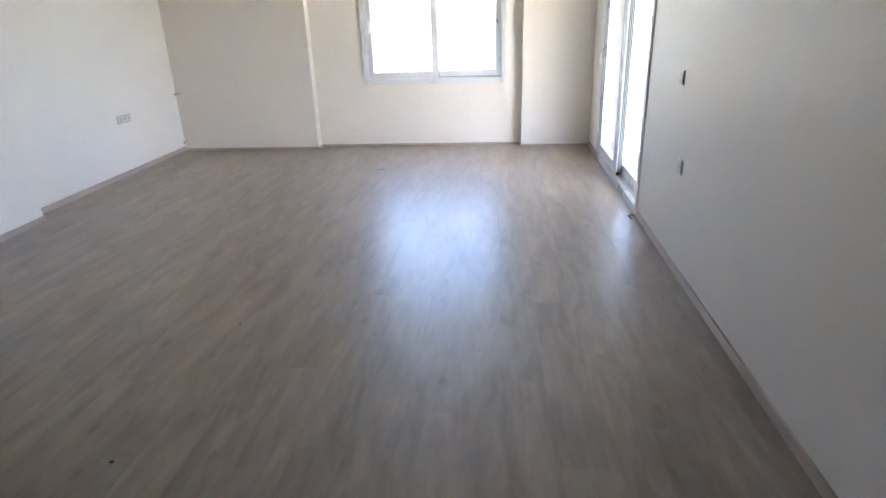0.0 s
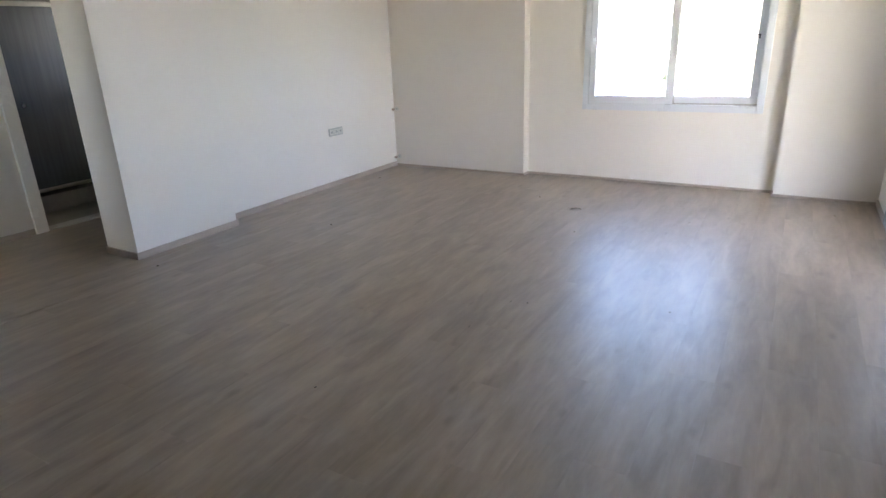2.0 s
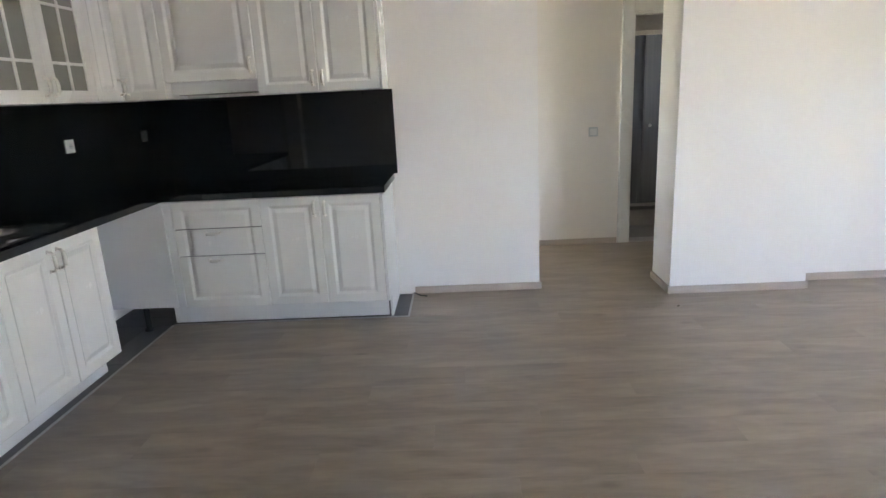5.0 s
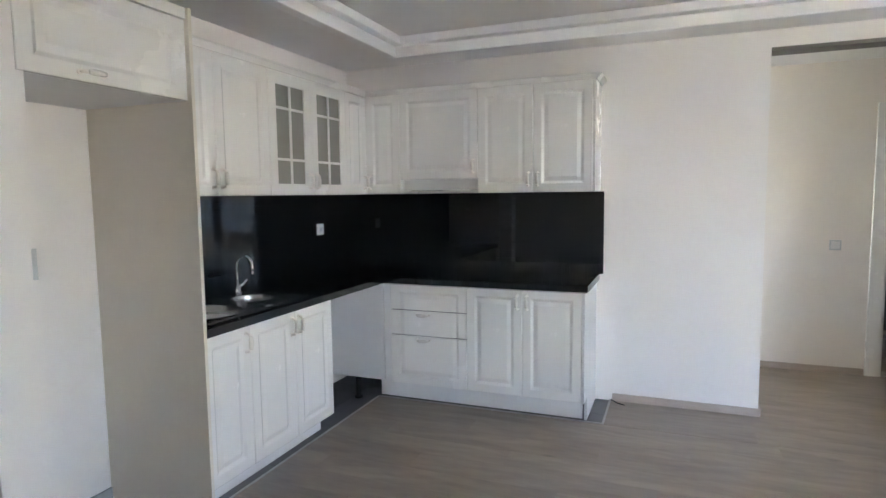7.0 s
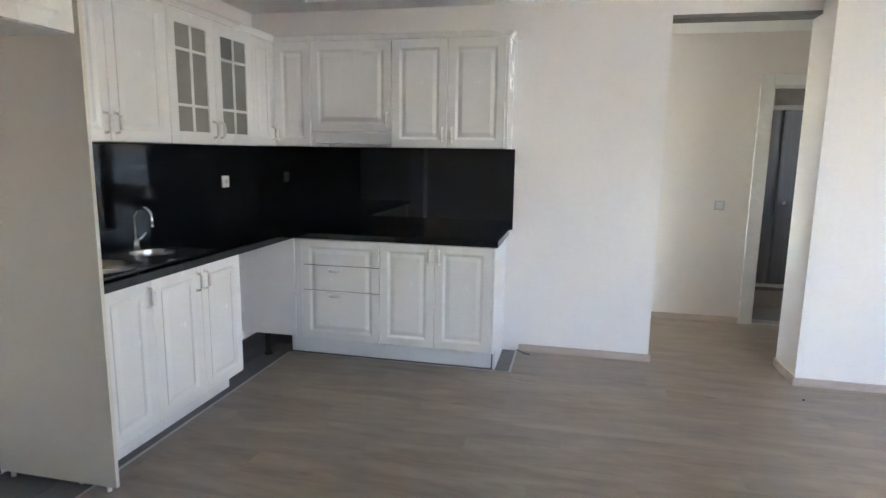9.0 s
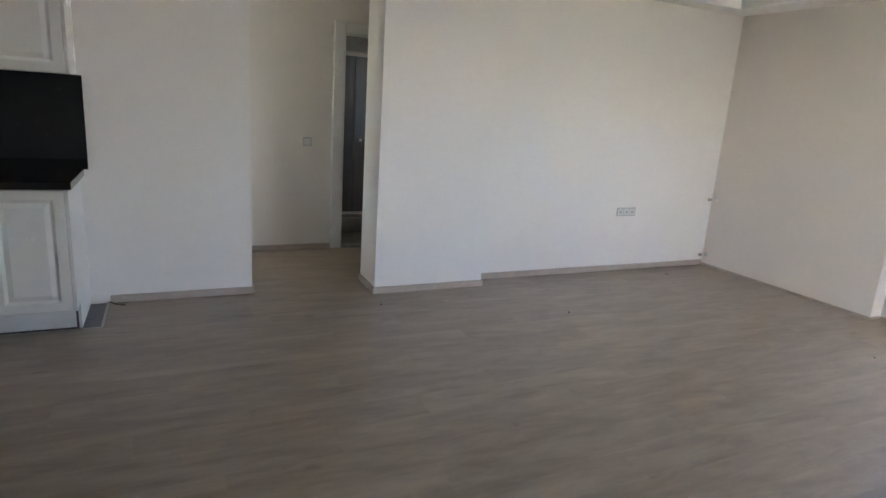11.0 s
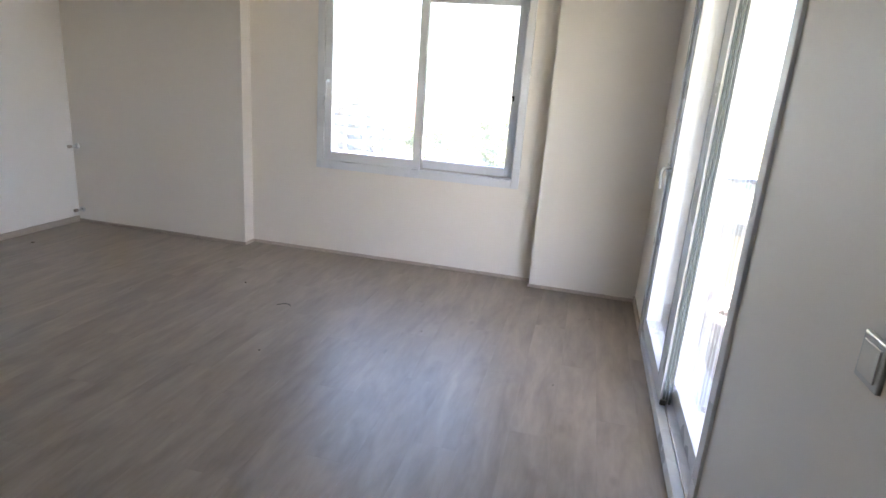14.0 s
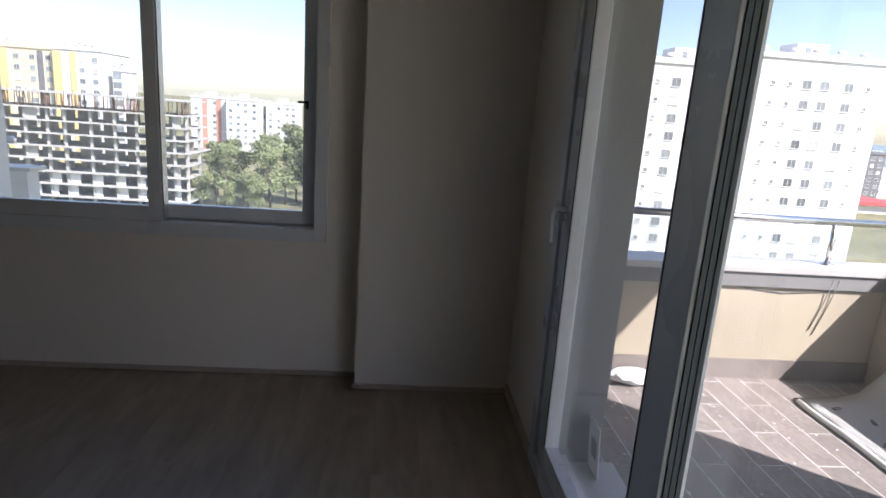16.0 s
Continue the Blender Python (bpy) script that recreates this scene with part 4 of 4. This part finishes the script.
def windows(parent, mesh, spots, face_y):
    for x, z in spots:
        w = part("window", mesh[0], None, parent)
        w.location = (x, face_y, z)
        part("pane", mesh[1], None, w)


def window_meshes(w, h, pane):
    fr = boxes((-w / 2 - 0.08, -w / 2, -0.07, 0.02, -h / 2, h / 2), (w / 2, w / 2 + 0.08, -0.07, 0.02, -h / 2, h / 2), (-0.03, 0.03, -0.05, 0.02, -h / 2, h / 2),
               (-w / 2 - 0.08, w / 2 + 0.08, -0.07, 0.02, h / 2, h / 2 + 0.08), (-w / 2 - 0.14, w / 2 + 0.14, -0.16, 0.02, -h / 2 - 0.12, -h / 2))
    return mesh_of("window", fr, WHITEB), mesh_of("pane", boxes((-w / 2, w / 2, -0.03, 0.02, -h / 2, h / 2)), pane)


WIDE, SMALL, SHUT, LONG = window_meshes(1.5, 1.35, PANE), window_meshes(0.6, 0.6, PANE), window_meshes(1.5, 1.35, SHUTTER), window_meshes(2.4, 1.8, PANE)


def tower(label, x0, x1, y0, y1, top, mat, cols, pitch=3.0, first=None, bands=(), group="white apartment towers"):
    """An apartment block: cols are (x, window kind); bands are (x0, x1, colour) upright coloured strips proud of the face."""
    t = thing("apartment_building", label, "building", pose(0, 0, 0), group)
    top -= 0.0335 * y0
    part("wall", boxes((x0, x1, y0, y1, GZ, top)), mat, t)
    part("roof", boxes((x0 - 0.3, x1 + 0.3, y0 - 0.3, y1 + 0.3, top, top + 0.9)), mat, t, "flat roof with a low parapet")
    part("roof_hut", boxes((x0 + (x1 - x0) * 0.35, x0 + (x1 - x0) * 0.6, y0 + 3, y0 + 8, top + 0.9, top + 3.0)), mat, t, "lift hut on the roof")
    rnd = random.Random(int(abs(x0) * 7))
    part("hut_window", boxes((x0 + (x1 - x0) * 0.42, x0 + (x1 - x0) * 0.42 + 0.9, y0 + 2.94, y0 + 2.999, top + 1.3, top + 2.4)), PANE, t, "small dark hut window")
    for k in range(5):
        tx = x0 + (x1 - x0) * (0.08 + 0.19 * k + rnd.uniform(-0.04, 0.04))
        bm = bmesh.new()
        h = top + 0.9 + rnd.uniform(0.5, 0.8)
        tube(bm, [(tx - 0.7, y0 + 1.2, h), (tx + 0.7, y0 + 1.2, h)], 0.3, 8)
        tube(bm, [(tx - 0.5, y0 + 1.2, top + 0.85), (tx - 0.5, y0 + 1.2, h)], 0.06, 5)
        tube(bm, [(tx + 0.5, y0 + 1.2, top + 0.85), (tx + 0.5, y0 + 1.2, h)], 0.06, 5)
        part("water_tank", bm, SHUTTER, t, "pale roof water tank on a stand")
    for a, b, m in bands:
        part("facade_strip", boxes((a, b, y0 - 0.25, y0 - 0.001, GZ, top - 0.5)), m, t)
    z = top - 2.0 if first is None else first - 0.0335 * y0
    row = 0
    while z > GZ + 3:
        for k, (x, kind) in enumerate(cols):
            mesh = kind
            if kind is WIDE and (row * 7 + k * 3) % 5 == 0:
                mesh = SHUT
            windows(t, mesh, [(x, z)], y0 - (0.252 if any(a < x < b for a, b, m in bands) else 0.0))
        z -= pitch
        row += 1
    return t


tower("white apartment tower with small square and wide windows", 43.2, 62.4, 104.5, 122, 15.0, WHITEB, [(46.4, SMALL), (49.6, WIDE), (53.0, WIDE), (56.2, SMALL), (59.6, WIDE)], 2.95, 12.1)
tower("tall white apartment tower with rows of wide windows", 63.0, 86.0, 104, 122, 17.2, WHITEB, [(66.0, SMALL), (69.0, SMALL), (72.0, WIDE), (75.2, WIDE), (79.5, WIDE), (83.0, SMALL)], 3.3, 13.2)
tower("yellow and white apartment block behind the shell building", -125, -98.2, 195, 212, 17.4, CREAMB, [(-122, WIDE), (-117.5, WIDE), (-109.5, WIDE), (-105, WIDE), (-100.5, WIDE)], 3.1, 15.0,
      [(-115, -112, YELLOWB), (-103.4, -101.9, DARKB)], "distant coloured apartment blocks")
tower("yellow and white apartment block with a stair tower", -98.0, -84.5, 193, 212, 17.6, WHITEB, [(-90, WIDE), (-86.3, WIDE)], 3.1, 15.2, [(-98, -95.6, YELLOWB), (-93.2, -91.6, YELLOWB)], "distant coloured apartment blocks")
tower("narrow brown-windowed apartment block far off", -82.4, -79.6, 195, 205, 12.6, WHITEB, [(-81, LONG)], 2.6, 11.2, (), "distant coloured apartment blocks")
tower("white apartment block with salmon strips far off", -97, -80, 305, 320, 9.6, WHITEB, [(-94.5, WIDE), (-86, WIDE)], 3.0, 7.5, [(-91.5, -89.3, SALMONB), (-85, -82.8, SALMONB)], "distant white apartment blocks")
tower("white apartment block far off", -79, -64, 300, 316, 9.4, WHITEB, [(-77, WIDE), (-73.5, WIDE), (-70, WIDE), (-66, WIDE)], 3.0, 7.4, (), "distant white apartment blocks")
tower("white apartment block far off", -62, -47, 308, 322, 9.0, WHITEB, [(-60, WIDE), (-56, WIDE), (-52, WIDE), (-49, WIDE)], 3.0, 7.0, (), "distant white apartment blocks")
tower("pale grey apartment block far off beside the white ones", -46, -36, 330, 345, 8.4, CREAMB, [(-44, WIDE), (-40, WIDE)], 3.0, 6.6, (), "distant white apartment blocks")
tower("dark grey apartment block near the sea", 203, 214, 250, 264, 3.8, DARKB, [(205, WIDE), (208.5, WIDE), (212, WIDE)], 3.0, 2.0, (), "low blocks near the sea")
tower("white low apartment block near the sea", 216, 240, 262, 280, -5.0, WHITEB, [(219, WIDE), (224, WIDE), (229, WIDE), (234, WIDE)], 3.0, -6.6, (), "low blocks near the sea")
tower("cream apartment block seen between the railing posts", 60, 74, 195, 210, -2.0, CREAMB, [(62, WIDE), (66, WIDE), (70, WIDE)], 3.0, -4.0, (), "low blocks near the sea")
shed = thing("shed", "low white hall with a red sheet roof", "building")
part("wall", boxes((160, 186, 205, 225, GZ, -21.5)), WHITEB, shed)
part("roof", boxes((158.5, 187.5, 203.5, 226.5, -21.5, -20.2)), REDROOF, shed, "red sheet roof")

# shell of a concrete building with its props still under the top slab
shell = thing("concrete_shell_building", "unfinished concrete frame building with bare slabs and columns", "building")
SX0, SX1, SY0, SY1 = -92.0, -42.2, 141.0, 156.0
levels = [-0.4, -3.6] + [-3.6 - 2.72 * k for k in range(1, 8)]
for z in levels:
    part("floor_slab", boxes((SX0, SX1, SY0 - 1.0, SY1, z - 0.32, z)), CONCRETE, shell)
COLS = [-91.5, -86.5, -81.0, -76.6, -72.0, -68.4, -63.0, -58.0, -53.4, -48.6, -45.4, -42.7]
for x in COLS:
    part("column", boxes((x - 0.28, x + 0.28, SY0, SY0 + 0.6, GZ, -3.6)), CONCRETE, shell)
    part("column", boxes((x - 0.28, x + 0.28, SY0 + 8, SY0 + 8.6, GZ, -3.6)), CONCRETE, shell)
random.seed(3)
for li in range(1, len(levels) - 1):
    zt, zb = levels[li] - 0.32, levels[li + 1]
    for k in range(len(COLS) - 1):
        a, b = COLS[k] + 0.3, COLS[k + 1] - 0.3
        pick = random.random()
        if li >= 6 or pick < 0.13:
            m = a + (b - a) * random.uniform(0.25, 0.6)
            part("infill_wall", boxes((a, m, SY0 + 0.15, SY0 + 0.35, zb, zt)), WHITEB if li >= 6 else CONCRETE, shell, "pale plastered infill wall")
        part("rear_wall", boxes((a, a + (b - a) * random.uniform(0.35, 1.0), SY0 + 5.2, SY0 + 5.4, zb, zt)), SHADEC, shell, "bare block wall set back, shade put into its colour")
for k in range(150):
    x = random.uniform(SX0 + 0.3, SX1 - 0.3)
    y = SY0 + random.choice((-0.6, 0.4, 2.0, 4.5))
    lean = random.uniform(-0.25, 0.25)
    bm = bmesh.new()
    tube(bm, [(x, y, -3.6), (x + lean, y, -0.72)], 0.09, 5)
    part("prop", bm, FORMWORK, shell, "rusty formwork prop")
for k in range(26):
    x = SX0 + 1 + k * 1.9
    part("starter_bar", boxes((x, x + 0.12, SY0, SY0 + 0.12, -0.4, -0.4 + random.uniform(0.4, 1.1))), FORMWORK, shell, "steel starter bars")

# neighbour's balcony below the window
nb = thing("neighbour_balcony", "white rendered neighbouring balcony with a round steel handrail", "balcony")
part("wall", boxes((-0.8, 2.0, 8.88, 9.0, -0.7, 0.86), (-0.8, 2.0, 9.0, 9.25, -0.7, -0.5)), WHITEB, nb)
part("coping", boxes((-0.8, 2.04, 8.85, 9.03, 0.862, 0.888), bevel=0.004), MARBLE, nb)
bm = bmesh.new()
tube(bm, [(-0.8, 8.94, 1.05), (1.90, 8.94, 1.05), (1.915, 8.94, 1.05)], [0.026, 0.026, 0.012], 14)
part("handrail", bm, STEEL, nb, "round steel handrail")
for x in (0.2, 1.2, 1.62):
    bm = bmesh.new()
    tube(bm, [(x, 8.94, 0.887), (x, 8.94, 1.035)], 0.016, 10)
    part("post", bm, STEEL, nb)

# ground, sea, trees
def disc(r, z, cx=0, cy=0, seg=64):
    bm = bmesh.new()
    ring = [bm.verts.new((cx + r * math.cos(2 * math.pi * k / seg), cy + r * math.sin(2 * math.pi * k / seg), z)) for k in range(seg)]
    bm.faces.new(ring)
    return bm


structure("ground", disc(4500, GZ), GROUND, "dry grassy ground with bare earth", "ground")
structure("water", boxes((330, 4200, -2500, 3500, GZ + 0.02, GZ + 0.12)), SEA, "blue sea on the horizon", "sea")
road = structure("road", boxes((-45, 20, 128, 134, GZ + 0.01, GZ + 0.06)), CREAMB, "pale dusty track in the grass", "road")


def crown_mesh(seed, r, h):
    """Leaf clumps: many small bent quads round a few lobes, with gaps between them."""
    rnd = random.Random(seed)
    bm = bmesh.new()
    lobes = [(Vector((rnd.uniform(-0.6, 0.6) * r, rnd.uniform(-0.6, 0.6) * r, h * rnd.uniform(0.35, 0.92))), r * rnd.uniform(0.3, 0.55)) for _ in range(11)]
    for c, lr in lobes:
        for _ in range(150):
            d = Vector((rnd.gauss(0, 1), rnd.gauss(0, 1), rnd.gauss(0, 0.8))).normalized() * lr * rnd.uniform(0.45, 1.08)
            p, s = c + d, rnd.uniform(0.16, 0.42)
            u = Vector((rnd.gauss(0, 1), rnd.gauss(0, 1), rnd.gauss(0, 1))).normalized()
            w = u.orthogonal().normalized()
            q = [bm.verts.new(p + u * s * a + w * s * 0.7 * b) for a, b in ((-1, 0), (0, -1), (1, 0), (0, 1))]
            bm.faces.new((q[0], q[1], q[2]))
            bm.faces.new((q[0], q[2], q[3]))
    return mesh_of("crown", bm, LEAF)


def trunk_mesh(seed, r, h):
    rnd = random.Random(seed)
    bm = bmesh.new()
    tube(bm, [(0, 0, 0), (0.1, 0, h * 0.3), (0.0, 0.15, h * 0.6), (0.2, 0.1, h * 0.85)], [0.28, 0.22, 0.15, 0.05], 8)
    for _ in range(6):
        a, z = rnd.uniform(0, 6.28), h * rnd.uniform(0.3, 0.6)
        tube(bm, [(0.05, 0.05, z), (r * 0.3 * math.cos(a), r * 0.3 * math.sin(a), z + h * 0.14), (r * 0.6 * math.cos(a), r * 0.6 * math.sin(a), z + h * 0.3)], [0.11, 0.08, 0.03], 6)
    return mesh_of("trunk", bm, BARK)


KINDS = []
for k, (r, h) in enumerate(((3.6, 13.0), (4.2, 10.5), (3.0, 15.0))):
    KINDS.append((crown_mesh(20 + k, r, h), trunk_mesh(40 + k, r, h)))
random.seed(8)
spots = [(-41.5, 146, 1, 0.75), (-39, 150, 0, 0.95), (-36.5, 149, 2, 1.02), (-33.5, 152, 0, 1.0), (-31, 147, 1, 0.8), (-29, 152, 2, 1.08), (-26.5, 150, 2, 1.0), (-24, 156, 0, 1.2), (-22, 160, 2, 1.15),
         (-19.5, 157, 0, 1.15), (-17, 155, 2, 1.05), (-35, 143, 1, 0.6), (-28, 144, 1, 0.62), (-38, 158, 2, 1.05), (-30, 165, 2, 1.15), (-21, 170, 2, 1.25), (-14, 150, 0, 0.8), (-44, 165, 2, 0.95), (-26, 182, 2, 1.3), (-18, 185, 2, 1.3)]
for x, y, k, s in spots:
    tr = thing("tree", "olive-green broadleaf tree with an uneven crown in the park", "tree", Matrix.LocRotScale((x, y, GZ), Euler((0, 0, random.uniform(0, 6.28))), (s, s, s)), "trees in the park")
    part("trunk", KINDS[k][1], None, tr)
    part("crown", KINDS[k][0], None, tr)


# ---- floor pieces ----
def plank_mesh(name, w, l, t, mat, edge=0.0002):
    """A board w by l, its top at z = 0, with a small chamfer round the top."""
    bm = bmesh.new()
    a = [bm.verts.new((x, y, -t)) for x, y in ((0, 0), (w, 0), (w, l), (0, l))]
    b = [bm.verts.new((x, y, -edge)) for x, y in ((0, 0), (w, 0), (w, l), (0, l))]
    c = [bm.verts.new((x, y, 0)) for x, y in ((edge, edge), (w - edge, edge), (w - edge, l - edge), (edge, l - edge))]
    for p, q in ((a, b), (b, c)):
        for k in range(4):
            bm.faces.new((p[k], p[(k + 1) % 4], q[(k + 1) % 4], q[k]))
    bm.faces.new(c)
    return mesh_of(name, bm, mat)


def lay(parent, name, x0, x1, y0, y1, w, l, mat, t=0.01, gap=0.0001, shift=0.37, z=0.0):
    """Boards along y in rows of width w, with staggered ends."""
    shared, x, row = {}, x0, 0
    while x < x1 - 1e-3:
        wide = min(w, x1 - x)
        y = y0 - ((row * shift) % 1.0) * l
        while y < y1 - 1e-3:
            a, b = max(y, y0), min(y + l, y1)
            if b - a > 0.02:
                key = (round(wide, 3), round(b - a, 3))
                if key not in shared:
                    shared[key] = plank_mesh(name, wide - gap, b - a - gap, t, mat)
                ob = part(name, shared[key], mat, parent)
                ob.location = (x, a, z)
            y += l
        x += w
        row += 1



floor = structure("floor", boxes((-1.28, RX, -2.1, WY, -0.0118, -0.0108)), GROUT, "greyish oak laminate floor in long planks", "floor")
KX, KY, KE = 0.425, 0.745, 2.34     # edge of the tiled kitchen strip
lay(floor, "plank", KX + 0.012, KX + 0.012 + 13 * 0.192, KY + 0.012, 7.94, 0.192, 1.285, LAMINATE)
lay(floor, "plank", KX + 0.012 + 13 * 0.192, RX, -2.1, 7.94, 0.192, 1.285, LAMINATE, shift=0.41)
lay(floor, "plank", -1.27, KX + 0.010, KE + 0.012, 5.6, 0.192, 1.285, LAMINATE, shift=0.29)
lay(floor, "plank", -0.02, KX + 0.010, 5.602, 7.94, 0.192, 1.285, LAMINATE, shift=0.29)

# ---- tiled floors ----
kt = structure("kitchen_tiles", boxes((BX, KX, SY, KE, -0.0118, -0.0108), (KX, 2.945, SY, KY, -0.0118, -0.0108)), GROUT, "dark grey ceramic tiles under the kitchen cabinets", "floor")
lay(kt, "tile", BX, KX, SY, KE, 0.30, 0.60, DARKTILE, gap=0.003, shift=0.5, z=-0.003)
lay(kt, "tile", KX, 2.945, SY, KY, 0.60, 0.30, DARKTILE, gap=0.003, shift=0.0, z=-0.003)
structure("trim", boxes((KX - 0.001, KX + 0.011, KY + 0.012, KE + 0.012, -0.008, 0.004), (KX + 0.011, 2.945, KY - 0.001, KY + 0.011, -0.008, 0.004),
                        (BX, KX - 0.001, KE - 0.001, KE + 0.011, -0.008, 0.004)), ALU, "thin metal strip between laminate and tiles", "trim")
bt = structure("bathroom_tiles", boxes((-2.95, -1.40, 3.6, 5.6, -0.0118, -0.0108)), GROUT, "dark bathroom floor tiles", "floor")
lay(bt, "tile", -2.95, -1.40, 3.6, 5.6, 0.40, 0.40, BATHFLOOR, gap=0.003, shift=0.0, z=-0.003)
ct = structure("balcony_tiles", boxes((5.215, PX, 5.6, PY, BZ - 0.0118, BZ - 0.0009)), PALEGROUT, "brown wood-look tiles on the balcony floor", "floor")
lay(ct, "tile", 5.22, PX, 5.6, PY, 0.155, 0.62, BALTILE, gap=0.009, shift=0.5, z=BZ)
